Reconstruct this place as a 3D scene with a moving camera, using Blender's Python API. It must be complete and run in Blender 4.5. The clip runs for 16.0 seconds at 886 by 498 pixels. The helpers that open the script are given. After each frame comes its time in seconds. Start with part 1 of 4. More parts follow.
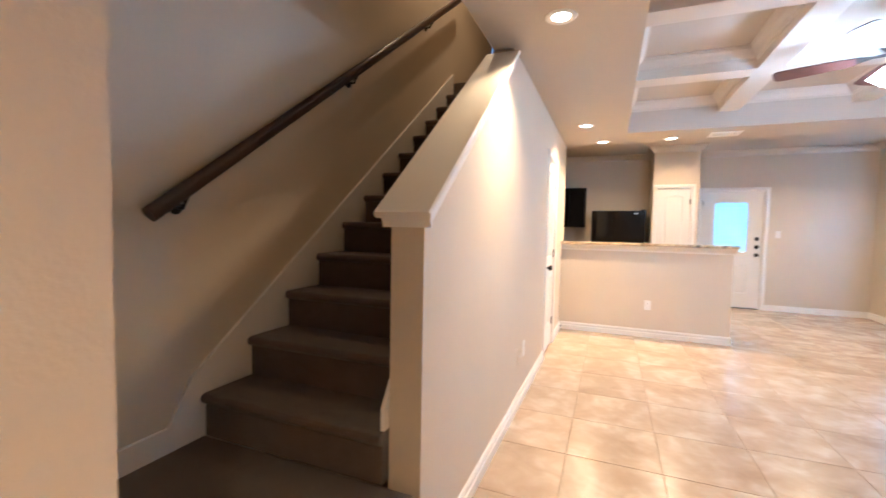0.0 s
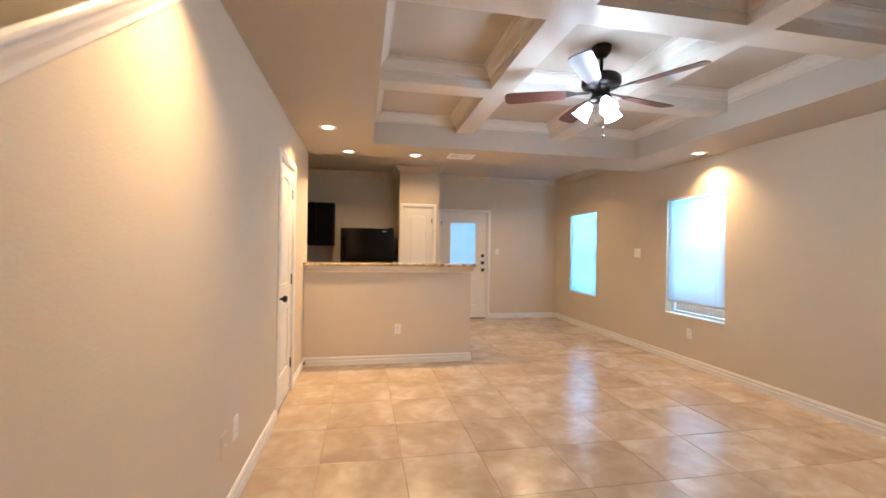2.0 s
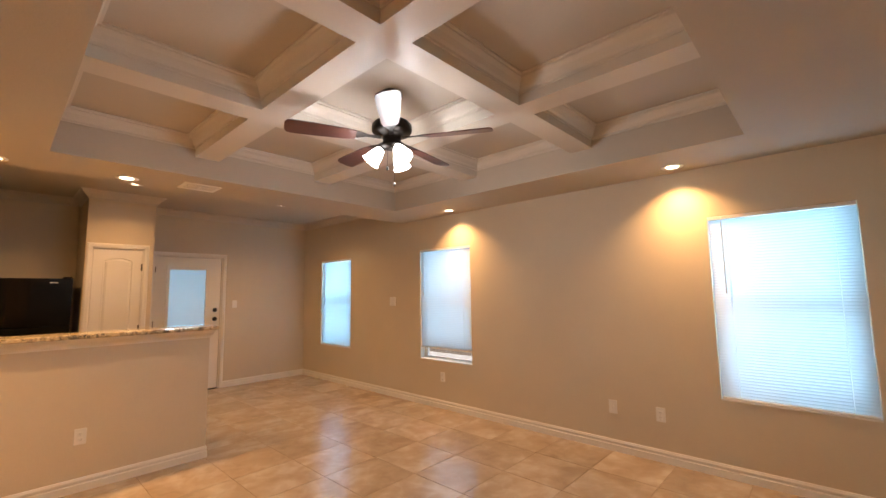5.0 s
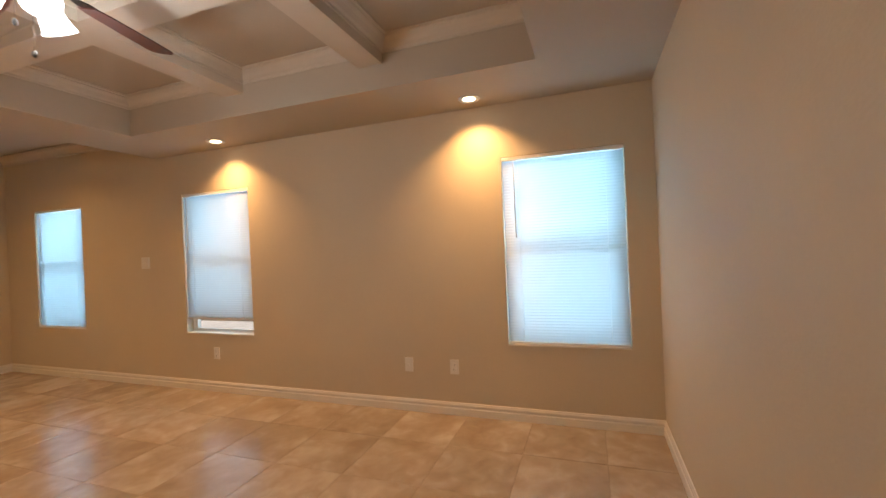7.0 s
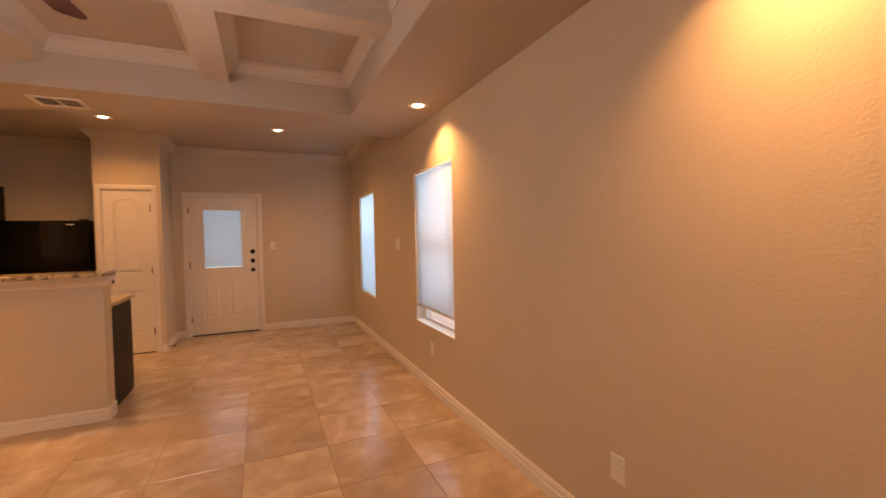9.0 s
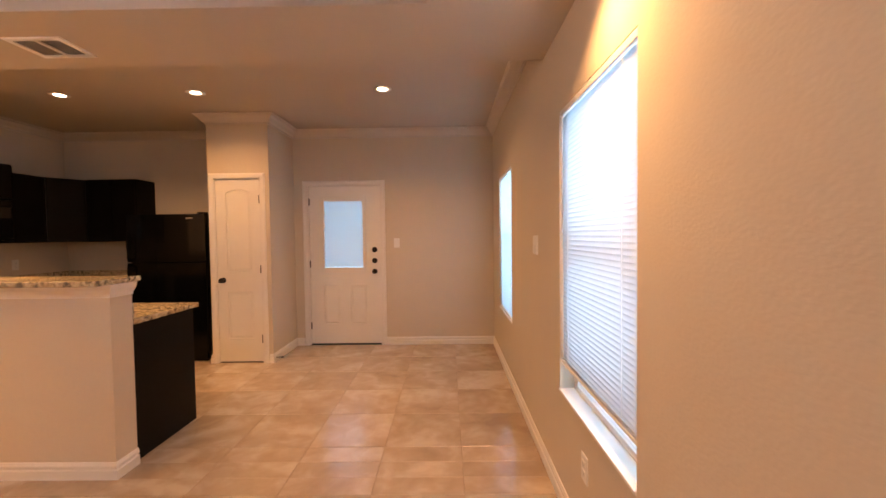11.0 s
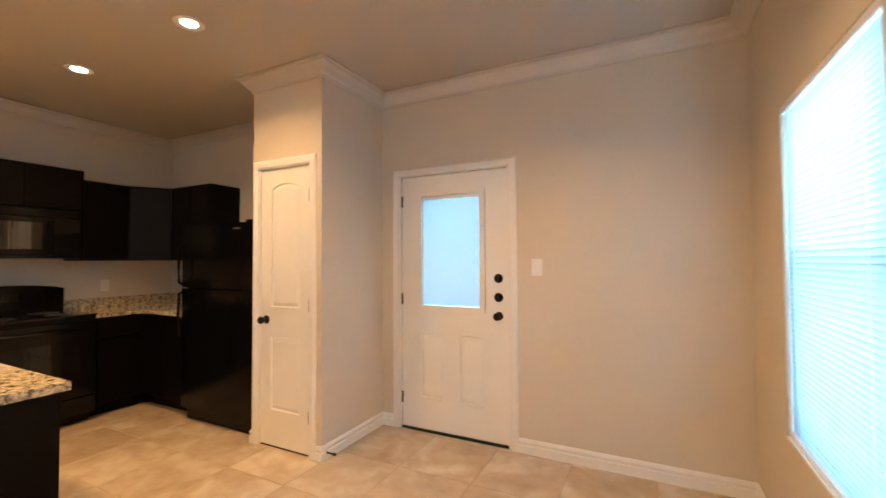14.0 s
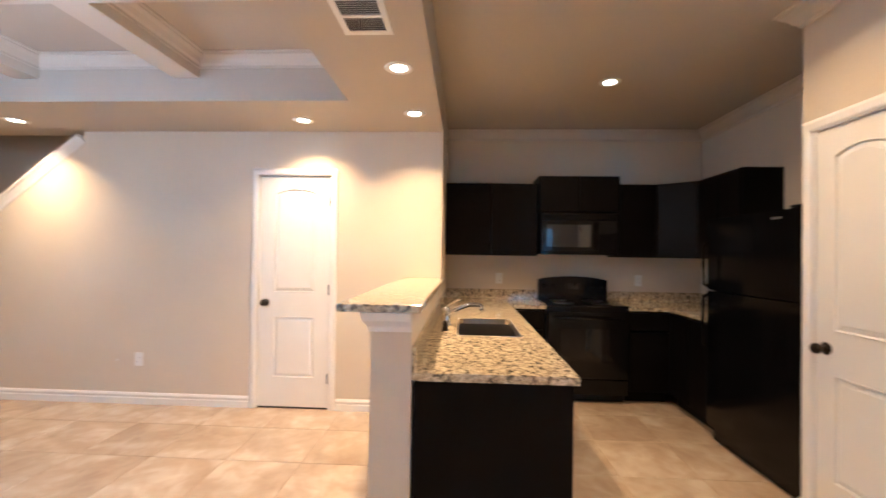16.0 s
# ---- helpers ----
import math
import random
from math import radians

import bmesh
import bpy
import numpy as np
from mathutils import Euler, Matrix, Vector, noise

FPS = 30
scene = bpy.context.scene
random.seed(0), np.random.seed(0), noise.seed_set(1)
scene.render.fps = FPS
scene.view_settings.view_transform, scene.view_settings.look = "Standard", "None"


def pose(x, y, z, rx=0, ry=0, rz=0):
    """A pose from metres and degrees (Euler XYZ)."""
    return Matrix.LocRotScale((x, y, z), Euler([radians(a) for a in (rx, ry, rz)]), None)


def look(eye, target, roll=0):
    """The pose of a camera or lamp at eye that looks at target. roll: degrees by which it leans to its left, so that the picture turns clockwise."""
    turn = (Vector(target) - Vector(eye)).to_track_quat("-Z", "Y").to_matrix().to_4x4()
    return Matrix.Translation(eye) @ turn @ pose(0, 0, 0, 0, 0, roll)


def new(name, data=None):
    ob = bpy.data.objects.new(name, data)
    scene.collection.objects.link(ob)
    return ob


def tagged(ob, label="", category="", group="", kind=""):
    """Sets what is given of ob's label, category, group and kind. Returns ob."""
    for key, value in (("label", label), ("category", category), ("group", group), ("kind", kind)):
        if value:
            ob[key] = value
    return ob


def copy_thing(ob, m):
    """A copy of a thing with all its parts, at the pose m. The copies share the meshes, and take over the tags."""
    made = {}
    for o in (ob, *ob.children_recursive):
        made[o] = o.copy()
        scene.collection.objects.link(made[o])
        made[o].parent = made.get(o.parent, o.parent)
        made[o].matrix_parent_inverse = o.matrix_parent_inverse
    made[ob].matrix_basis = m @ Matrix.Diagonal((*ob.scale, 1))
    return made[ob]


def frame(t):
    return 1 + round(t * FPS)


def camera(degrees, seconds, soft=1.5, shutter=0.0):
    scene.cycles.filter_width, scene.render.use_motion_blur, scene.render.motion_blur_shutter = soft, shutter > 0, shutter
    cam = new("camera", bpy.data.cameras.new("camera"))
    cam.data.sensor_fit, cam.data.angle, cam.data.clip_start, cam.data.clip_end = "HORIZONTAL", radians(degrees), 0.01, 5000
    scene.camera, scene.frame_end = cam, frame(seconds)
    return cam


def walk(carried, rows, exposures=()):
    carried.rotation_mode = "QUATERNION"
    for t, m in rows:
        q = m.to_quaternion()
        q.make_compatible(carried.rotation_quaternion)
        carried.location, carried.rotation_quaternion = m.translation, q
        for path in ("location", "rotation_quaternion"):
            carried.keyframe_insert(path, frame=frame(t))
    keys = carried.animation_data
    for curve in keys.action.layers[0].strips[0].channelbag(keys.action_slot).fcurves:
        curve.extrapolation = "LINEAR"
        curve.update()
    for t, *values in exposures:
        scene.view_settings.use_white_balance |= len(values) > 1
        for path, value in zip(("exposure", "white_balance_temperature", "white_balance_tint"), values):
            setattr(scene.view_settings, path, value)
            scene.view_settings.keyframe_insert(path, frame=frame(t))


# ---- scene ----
cam = camera(94.0, 16.0, soft=1.5, shutter=0.3)
PATH = [
    (0, (0.013, 0.111, 1.314), (-0.735, 1.963, 1.211), 1.1),
    (0.5, (0.147, 0.121, 1.299), (-0.215, 2.087, 1.25), 1.1),
    (1, (0.231, 0.248, 1.303), (0.16, 2.245, 1.211), 1.9),
    (1.5, (0.12, 0.608, 1.323), (0.31, 2.598, 1.255), 1.5),
    (2, (0.064, 0.952, 1.344), (0.443, 2.916, 1.343), 0.9),
    (2.5, (0.031, 1.304, 1.376), (0.755, 3.168, 1.425), 0.2),
    (3, (-0.043, 1.504, 1.396), (0.993, 3.215, 1.447), -0.5),
    (3.5, (-0.04, 1.532, 1.406), (1.221, 3.084, 1.45), -0.9),
    (3.7, (-0.008, 1.513, 1.401), (1.31, 3.017, 1.453), -0.9),
    (5.8, (-0.04, 1.563, 1.462), (1.503, 2.81, 1.709), -1.6),
    (6, (0.031, 1.562, 1.448), (1.672, 2.702, 1.546), -2.0),
    (6.5, (0.311, 1.585, 1.383), (2.129, 2.418, 1.387), -1.8),
    (7, (0.716, 1.614, 1.344), (2.601, 2.283, 1.341), -2.5),
    (7.5, (1.2, 1.632, 1.362), (2.989, 2.526, 1.347), -3.0),
    (8, (1.635, 1.652, 1.351), (3.189, 2.911, 1.324), -2.1),
    (8.5, (2.092, 1.727, 1.38), (3.279, 3.336, 1.332), -1.7),
    (9, (2.501, 1.772, 1.399), (3.299, 3.605, 1.337), -1.1),
    (9.5, (2.867, 2.032, 1.399), (3.316, 3.979, 1.313), -0.2),
    (11.8, (3.325, 4.146, 1.391), (3.231, 6.144, 1.346), -1.3),
    (12, (3.334, 4.288, 1.379), (3.219, 6.285, 1.345), -1.3),
    (12.5, (3.356, 4.77, 1.374), (3.144, 6.759, 1.357), -1.1),
    (13, (3.345, 5.187, 1.369), (3.008, 7.159, 1.385), -0.9),
    (13.5, (3.363, 5.535, 1.352), (2.784, 7.449, 1.397), -0.6),
    (14, (3.342, 5.821, 1.358), (2.452, 7.61, 1.412), -0.3),
    (14.5, (3.229, 6.047, 1.348), (1.947, 7.581, 1.409), 0.3),
    (15, (3.123, 6.162, 1.366), (1.416, 7.204, 1.41), 0.6),
    (15.5, (2.999, 6.229, 1.356), (1.053, 6.691, 1.4), 1.0),
    (16, (2.984, 6.156, 1.37), (0.987, 6.056, 1.397), 0.9),
]
EXPOSURES = [(0.0, 1.45, 4650, 5), (0.5, 1.15, 4920, 5), (1.0, 1.2, 5000, 5), (1.5, 1.1, 5170, 5), (2.0, 0.72, 5350, 4), (2.5, 0.4, 5480, 5),
             (3.0, 0.28, 5980, 10), (3.5, 0.2, 6510, 17), (6.0, 0.15, 7200, 16), (6.5, -0.03, 7070, 17), (7.0, -0.08, 7520, 15), (7.5, -0.13, 7870, 20),
             (8.0, -0.25, 8600, 30), (8.5, -0.2, 9110, 38), (9.0, -0.07, 9350, 37), (9.5, 0.35, 5800, 3), (12.0, 0.42, 8650, 43), (12.5, 0.45, 8720, 39),
             (13.0, 0.7, 7830, 24), (13.5, 0.9, 5820, 4), (14.0, 1.0, 6110, 7), (14.5, 1.22, 6630, 15), (15.0, 1.18, 5300, 12), (15.5, 1.05, 5270, 8),
             (16.0, 0.93, 4850, 7)]
walk(cam, [(t, look(eye, target, roll)) for t, eye, target, roll in PATH], EXPOSURES)

# ---- world and light ----
world = bpy.data.worlds.new("sky")
scene.world = world
world.use_nodes = True
wn = world.node_tree.nodes
sky = wn.new("ShaderNodeTexSky")
sky.sky_type, sky.sun_disc = "NISHITA", False
sky.sun_elevation, sky.sun_rotation = radians(58), radians(225)
world.node_tree.links.new(sky.outputs[0], wn["Background"].inputs[0])
wn["Background"].inputs[1].default_value = 0.15

sun = new("sun", bpy.data.lights.new("sun", "SUN"))
sun.data.energy, sun.data.angle, sun.data.color = 5.0, radians(10), (1, 0.97, 0.93)
sun.matrix_world = look((-14, -14, 32), (0, 0, 0))

WARM, COOL, DAY = (1.0, 0.58, 0.25), (0.84, 0.92, 1.0), (0.31, 0.70, 1.0)
CAN_W, FAN_W, DAY_W = 10.0, 8.0, 27.0

# ---- plan, in metres ----
XE, YN, YS = 3.872, 8.710, 1.170          # east, north and south wall faces
XC, XCI = -0.580, -0.708                  # stair wall, both faces
XK, YK = -1.600, 5.965                    # kitchen's west wall; its south wall and the soffit's edge
XSW = -1.610                              # stairwell's west wall
ZS, ZC, ZB, ZP = 2.435, 2.740, 2.600, 2.760  # soffit, kitchen ceiling, beam undersides, coffer panels
TX0, TX1, TY0, TY1 = 0.150, 3.210, 1.870, 5.335  # tray opening
WINDOWS = [(7.215, 8.110), (4.720, 5.600), (1.362, 2.232)]
WZ0, WZ1 = 0.575, 2.022


# ---- materials ----
def material(name, color, rough=0.6, metal=0.0, vary=0.06, scale=6.0, fine=120.0, bump=0.0, bscale=200.0, spec=0.5, per_object=0.0):
    m = bpy.data.materials.new(name)
    m.use_nodes = True
    n, l = m.node_tree.nodes, m.node_tree.links
    b = n["Principled BSDF"]
    b.inputs["Roughness"].default_value, b.inputs["Metallic"].default_value = rough, metal
    b.inputs["Specular IOR Level"].default_value = spec
    co = n.new("ShaderNodeTexCoord")
    big, small = n.new("ShaderNodeTexNoise"), n.new("ShaderNodeTexNoise")
    big.inputs["Scale"].default_value, small.inputs["Scale"].default_value = scale, fine
    big.inputs["Detail"].default_value = 5
    for t in (big, small):
        l.new(co.outputs["Object"], t.inputs["Vector"])
    add = n.new("ShaderNodeMath")
    add.operation = "MULTIPLY_ADD"
    l.new(small.outputs[0], add.inputs[0])
    add.inputs[1].default_value = 0.35
    l.new(big.outputs[0], add.inputs[2])
    ramp = n.new("ShaderNodeValToRGB")
    ramp.color_ramp.elements[0].position, ramp.color_ramp.elements[1].position = 0.4, 0.95
    ramp.color_ramp.elements[0].color = (*[c * (1 - vary) for c in color], 1)
    ramp.color_ramp.elements[1].color = (*[min(1, c * (1 + vary)) for c in color], 1)
    l.new(add.outputs[0], ramp.inputs[0])
    l.new(ramp.outputs[0], b.inputs["Base Color"])
    rr = n.new("ShaderNodeMapRange")
    rr.inputs["To Min"].default_value, rr.inputs["To Max"].default_value = rough * 0.85, min(1, rough * 1.2)
    l.new(big.outputs[0], rr.inputs[0])
    l.new(rr.outputs[0], b.inputs["Roughness"])
    if bump:
        bt, bu = n.new("ShaderNodeTexNoise"), n.new("ShaderNodeBump")
        bt.inputs["Scale"].default_value, bt.inputs["Detail"].default_value = bscale, 3
        bu.inputs["Strength"].default_value, bu.inputs["Distance"].default_value = bump, 0.004
        l.new(co.outputs["Object"], bt.inputs["Vector"])
        l.new(bt.outputs[0], bu.inputs["Height"])
        l.new(bu.outputs[0], b.inputs["Normal"])
    return m


def glow(name, color, strength):
    m = bpy.data.materials.new(name)
    m.use_nodes = True
    b = m.node_tree.nodes["Principled BSDF"]
    b.inputs["Base Color"].default_value = (0.8, 0.8, 0.8, 1)
    b.inputs["Emission Color"].default_value = (*color, 1)
    b.inputs["Emission Strength"].default_value = strength
    return m


def glass_mat(name, rough=0.0, tint=(1, 1, 1)):
    m = bpy.data.materials.new(name)
    m.use_nodes = True
    b = m.node_tree.nodes["Principled BSDF"]
    b.inputs["Base Color"].default_value = (*tint, 1)
    b.inputs["Transmission Weight"].default_value, b.inputs["Roughness"].default_value = 1.0, rough
    b.inputs["IOR"].default_value = 1.1
    return m


def slat_mat(name, color, through_share):
    m = bpy.data.materials.new(name)
    m.use_nodes = True
    n, l = m.node_tree.nodes, m.node_tree.links
    b = n["Principled BSDF"]
    b.inputs["Base Color"].default_value, b.inputs["Roughness"].default_value = (*color, 1), 0.45
    tr, mix = n.new("ShaderNodeBsdfTranslucent"), n.new("ShaderNodeMixShader")
    tr.inputs[0].default_value = (0.9, 0.95, 1.0, 1)
    mix.inputs[0].default_value = through_share
    l.new(b.outputs[0], mix.inputs[1])
    l.new(tr.outputs[0], mix.inputs[2])
    l.new(mix.outputs[0], n["Material Output"].inputs[0])
    return m


def screen_mat(name, share):
    m = bpy.data.materials.new(name)
    m.use_nodes = True
    n, l = m.node_tree.nodes, m.node_tree.links
    b = n["Principled BSDF"]
    b.inputs["Base Color"].default_value, b.inputs["Roughness"].default_value = (0.12, 0.12, 0.12, 1), 0.8
    tr, mix = n.new("ShaderNodeBsdfTransparent"), n.new("ShaderNodeMixShader")
    mix.inputs[0].default_value = share
    l.new(tr.outputs[0], mix.inputs[1])
    l.new(b.outputs[0], mix.inputs[2])
    l.new(mix.outputs[0], n["Material Output"].inputs[0])
    return m


def tile_material():
    m = bpy.data.materials.new("travertine_tile")
    m.use_nodes = True
    n, l = m.node_tree.nodes, m.node_tree.links
    b = n["Principled BSDF"]
    b.inputs["Specular IOR Level"].default_value = 0.85
    co, info = n.new("ShaderNodeTexCoord"), n.new("ShaderNodeObjectInfo")
    shift, add = n.new("ShaderNodeVectorMath"), n.new("ShaderNodeVectorMath")
    shift.operation, shift.inputs[3].default_value = "SCALE", 40.0
    comb = n.new("ShaderNodeCombineXYZ")
    for k in range(3):
        l.new(info.outputs["Random"], comb.inputs[k])
    l.new(comb.outputs[0], shift.inputs[0])
    add.operation = "ADD"
    l.new(co.outputs["Object"], add.inputs[0])
    l.new(shift.outputs[0], add.inputs[1])
    cloud, vein, grain = (n.new("ShaderNodeTexNoise") for _ in range(3))
    for t, s, d, dist in ((cloud, 2.2, 5, 0.8), (vein, 8.0, 7, 0.6), (grain, 160.0, 3, 0.0)):
        t.inputs["Scale"].default_value, t.inputs["Detail"].default_value, t.inputs["Distortion"].default_value = s, d, dist
        l.new(add.outputs[0], t.inputs["Vector"])
    ramp = n.new("ShaderNodeValToRGB")
    e = ramp.color_ramp.elements
    e[0].position, e[0].color = 0.34, (0.355, 0.258, 0.178, 1)
    e[1].position, e[1].color = 0.64, (0.555, 0.455, 0.350, 1)
    mid = e.new(0.5)
    mid.color = (0.445, 0.340, 0.245, 1)
    mixv = n.new("ShaderNodeMath")
    mixv.operation, mixv.inputs[1].default_value = "MULTIPLY_ADD", 0.34
    l.new(vein.outputs[0], mixv.inputs[0])
    low = n.new("ShaderNodeMath")
    low.operation, low.inputs[1].default_value = "MULTIPLY", 0.66
    l.new(cloud.outputs[0], low.inputs[0])
    l.new(low.outputs[0], mixv.inputs[2])
    l.new(mixv.outputs[0], ramp.inputs[0])
    hsv = n.new("ShaderNodeHueSaturation")
    val = n.new("ShaderNodeMapRange")
    val.inputs["To Min"].default_value, val.inputs["To Max"].default_value = 0.95, 1.05
    l.new(info.outputs["Random"], val.inputs[0])
    l.new(val.outputs[0], hsv.inputs["Value"])
    l.new(ramp.outputs[0], hsv.inputs["Color"])
    l.new(hsv.outputs[0], b.inputs["Base Color"])
    rr = n.new("ShaderNodeMapRange")
    rr.inputs["To Min"].default_value, rr.inputs["To Max"].default_value = 0.17, 0.265
    l.new(vein.outputs[0], rr.inputs[0])
    l.new(rr.outputs[0], b.inputs["Roughness"])
    bu = n.new("ShaderNodeBump")
    bu.inputs["Strength"].default_value, bu.inputs["Distance"].default_value = 0.12, 0.002
    l.new(vein.outputs[0], bu.inputs["Height"])
    l.new(bu.outputs[0], b.inputs["Normal"])
    return m


def granite_material():
    m = bpy.data.materials.new("granite")
    m.use_nodes = True
    n, l = m.node_tree.nodes, m.node_tree.links
    b = n["Principled BSDF"]
    b.inputs["Roughness"].default_value, b.inputs["Specular IOR Level"].default_value = 0.06, 0.8
    co = n.new("ShaderNodeTexCoord")
    blot, speck = n.new("ShaderNodeTexNoise"), n.new("ShaderNodeTexVoronoi")
    blot.inputs["Scale"].default_value, blot.inputs["Detail"].default_value, blot.inputs["Distortion"].default_value = 42, 6, 0.7
    speck.inputs["Scale"].default_value = 240
    for t in (blot, speck):
        l.new(co.outputs["Object"], t.inputs["Vector"])
    r1, r2 = n.new("ShaderNodeValToRGB"), n.new("ShaderNodeValToRGB")
    e = r1.color_ramp.elements
    e[0].position, e[0].color = 0.34, (0.11, 0.10, 0.078, 1)
    e[1].position, e[1].color = 0.62, (0.68, 0.58, 0.40, 1)
    for p, c in ((0.42, (0.27, 0.22, 0.15, 1)), (0.49, (0.50, 0.40, 0.26, 1))):
        e.new(p).color = c
    l.new(blot.outputs[0], r1.inputs[0])
    sep = n.new("ShaderNodeSeparateColor")
    l.new(speck.outputs["Color"], sep.inputs[0])
    e = r2.color_ramp.elements
    e[0].position, e[0].color = 0.16, (0.06, 0.055, 0.05, 1)
    e[1].position, e[1].color = 0.24, (1, 1, 1, 1)
    l.new(sep.outputs[0], r2.inputs[0])
    mx = n.new("ShaderNodeMix")
    mx.data_type, mx.blend_type = "RGBA", "MULTIPLY"
    mx.inputs[0].default_value = 0.4
    l.new(r1.outputs[0], mx.inputs[6])
    l.new(r2.outputs[0], mx.inputs[7])
    l.new(mx.outputs[2], b.inputs["Base Color"])
    return m


def carpet_material():
    m = material("brown_carpet", (0.105, 0.072, 0.050), 0.95, vary=0.22, scale=14, fine=500, bump=1.0, bscale=420, spec=0.15)
    m.node_tree.nodes["Principled BSDF"].inputs["Sheen Weight"].default_value = 0.25
    return m


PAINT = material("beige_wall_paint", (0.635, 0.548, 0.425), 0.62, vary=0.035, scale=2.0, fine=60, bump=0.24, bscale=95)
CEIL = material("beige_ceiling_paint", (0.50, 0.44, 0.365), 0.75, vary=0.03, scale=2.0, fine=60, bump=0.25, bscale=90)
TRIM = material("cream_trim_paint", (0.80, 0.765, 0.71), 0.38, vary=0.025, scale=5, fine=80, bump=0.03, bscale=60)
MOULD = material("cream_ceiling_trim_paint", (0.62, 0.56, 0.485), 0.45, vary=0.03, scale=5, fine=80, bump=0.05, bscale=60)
DOORP = material("white_door_paint", (0.80, 0.77, 0.71), 0.40, vary=0.025, scale=4, fine=90, bump=0.04, bscale=120)
PLAST = material("white_plastic", (0.80, 0.78, 0.74), 0.35, vary=0.02, scale=8)
GROUT = material("tan_grout", (0.34, 0.245, 0.165), 0.9, vary=0.15, scale=8, bump=0.3, bscale=260)
TILE = tile_material()
GRANITE = granite_material()
CARPET = carpet_material()
ESPRESSO = material("espresso_cabinet", (0.0040, 0.0032, 0.0032), 0.36, spec=0.08, vary=0.3, scale=5, fine=60, bump=0.05, bscale=60)
BLACK = material("black_enamel", (0.003, 0.003, 0.0035), 0.14, spec=0.25, vary=0.15, scale=4)
BLACKTEX = material("black_textured_steel", (0.005, 0.005, 0.0055), 0.30, spec=0.2, vary=0.2, scale=6, bump=0.15, bscale=320)
BLACKGLASS = material("black_glass", (0.004, 0.004, 0.005), 0.05, spec=0.4, vary=0.1)
OVENGLASS = material("smoked_glass", (0.010, 0.010, 0.012), 0.03, spec=1.0, vary=0.2)
BRONZE = material("oil_rubbed_bronze", (0.018, 0.013, 0.010), 0.38, 0.7, vary=0.3, scale=30)
RAILWOOD = material("dark_rail_wood", (0.050, 0.026, 0.015), 0.35, vary=0.3, scale=10, fine=90, bump=0.05)
BLADEWOOD = material("mahogany_blade", (0.075, 0.026, 0.020), 0.34, vary=0.3, scale=12, fine=90, bump=0.05)
HINGE = material("satin_bronze_hinge", (0.10, 0.085, 0.075), 0.32, 0.9, vary=0.25, scale=30)
STEEL = material("brushed_steel", (0.72, 0.70, 0.67), 0.30, 1.0, vary=0.08, scale=20, fine=200)
SINKSTEEL = material("satin_sink_steel", (0.70, 0.68, 0.65), 0.28, 0.95, vary=0.08, scale=20, fine=200)
CHROME = material("chrome", (0.82, 0.82, 0.82), 0.08, 1.0, vary=0.02)
VINYL = material("window_vinyl", (0.78, 0.78, 0.76), 0.4, vary=0.02, scale=8)
SLAT = slat_mat("blind_slat", (0.42, 0.43, 0.45), 0.50)
DOORSLAT = slat_mat("door_blind_slat", (0.55, 0.55, 0.56), 0.13)
GLASS = glass_mat("window_glass")
SCREEN = screen_mat("insect_screen", 0.10)
SHADE = glow("frosted_lit_glass", COOL, 14.0)
LENS = glow("lit_can_lens", (1.0, 0.80, 0.55), 10.0)
FENCE = material("weathered_fence", (0.28, 0.22, 0.17), 0.85, vary=0.25, scale=6, fine=70, bump=0.3)
SOIL = material("lawn_grass", (0.12, 0.20, 0.07), 0.95, vary=0.35, scale=3, fine=60, bump=0.5, bscale=40)
CONCRETE = material("concrete_pad", (0.52, 0.51, 0.49), 0.85, vary=0.12, scale=3, fine=90, bump=0.2)
DUCT_SHADE = material("duct_shade_grey", (0.11, 0.10, 0.09), 0.7, vary=0.15)
# near-black: painted shade in door gaps and socket slots; rubber on stop tips
DARK = material("gap_shade_and_rubber", (0.012, 0.010, 0.009), 0.8)


# ---- shape helpers ----
def box(bm, x0, x1, y0, y1, z0, z1):
    v = [bm.verts.new((x, y, z)) for z in (z0, z1) for x, y in ((x0, y0), (x1, y0), (x1, y1), (x0, y1))]
    for f in ((3, 2, 1, 0), (4, 5, 6, 7), (0, 1, 5, 4), (1, 2, 6, 5), (2, 3, 7, 6), (3, 0, 4, 7)):
        bm.faces.new([v[k] for k in f])
    return v


def boxes(*many):
    bm = bmesh.new()
    for b in many:
        box(bm, *b)
    return bm


def soft_box(x0, x1, y0, y1, z0, z1, r=0.004, seg=2):
    bm = boxes((x0, x1, y0, y1, z0, z1))
    bmesh.ops.bevel(bm, geom=bm.edges[:], offset=r, segments=seg, profile=0.6, affect="EDGES")
    return bm


def join(*bms):
    out = bms[0]
    for b in bms[1:]:
        me = bpy.data.meshes.new("tmp")
        b.to_mesh(me)
        out.from_mesh(me)
        b.free()
        bpy.data.meshes.remove(me)
    return out


def moved(bm, m):
    bm.transform(m)
    return bm


def prism(points, axis, a, b):
    """A polygon of 2D points swept from a to b along an axis; points are the two other axes in order."""
    bm = bmesh.new()

    def at(p, s):
        return {"x": (s, p[0], p[1]), "y": (p[0], s, p[1]), "z": (p[0], p[1], s)}[axis]
    lo = [bm.verts.new(at(p, a)) for p in points]
    hi = [bm.verts.new(at(p, b)) for p in points]
    bm.faces.new(lo), bm.faces.new(hi[::-1])
    for k in range(len(points)):
        j = (k + 1) % len(points)
        bm.faces.new((lo[k], hi[k], hi[j], lo[j]))
    bmesh.ops.recalc_face_normals(bm, faces=bm.faces[:])
    return bm


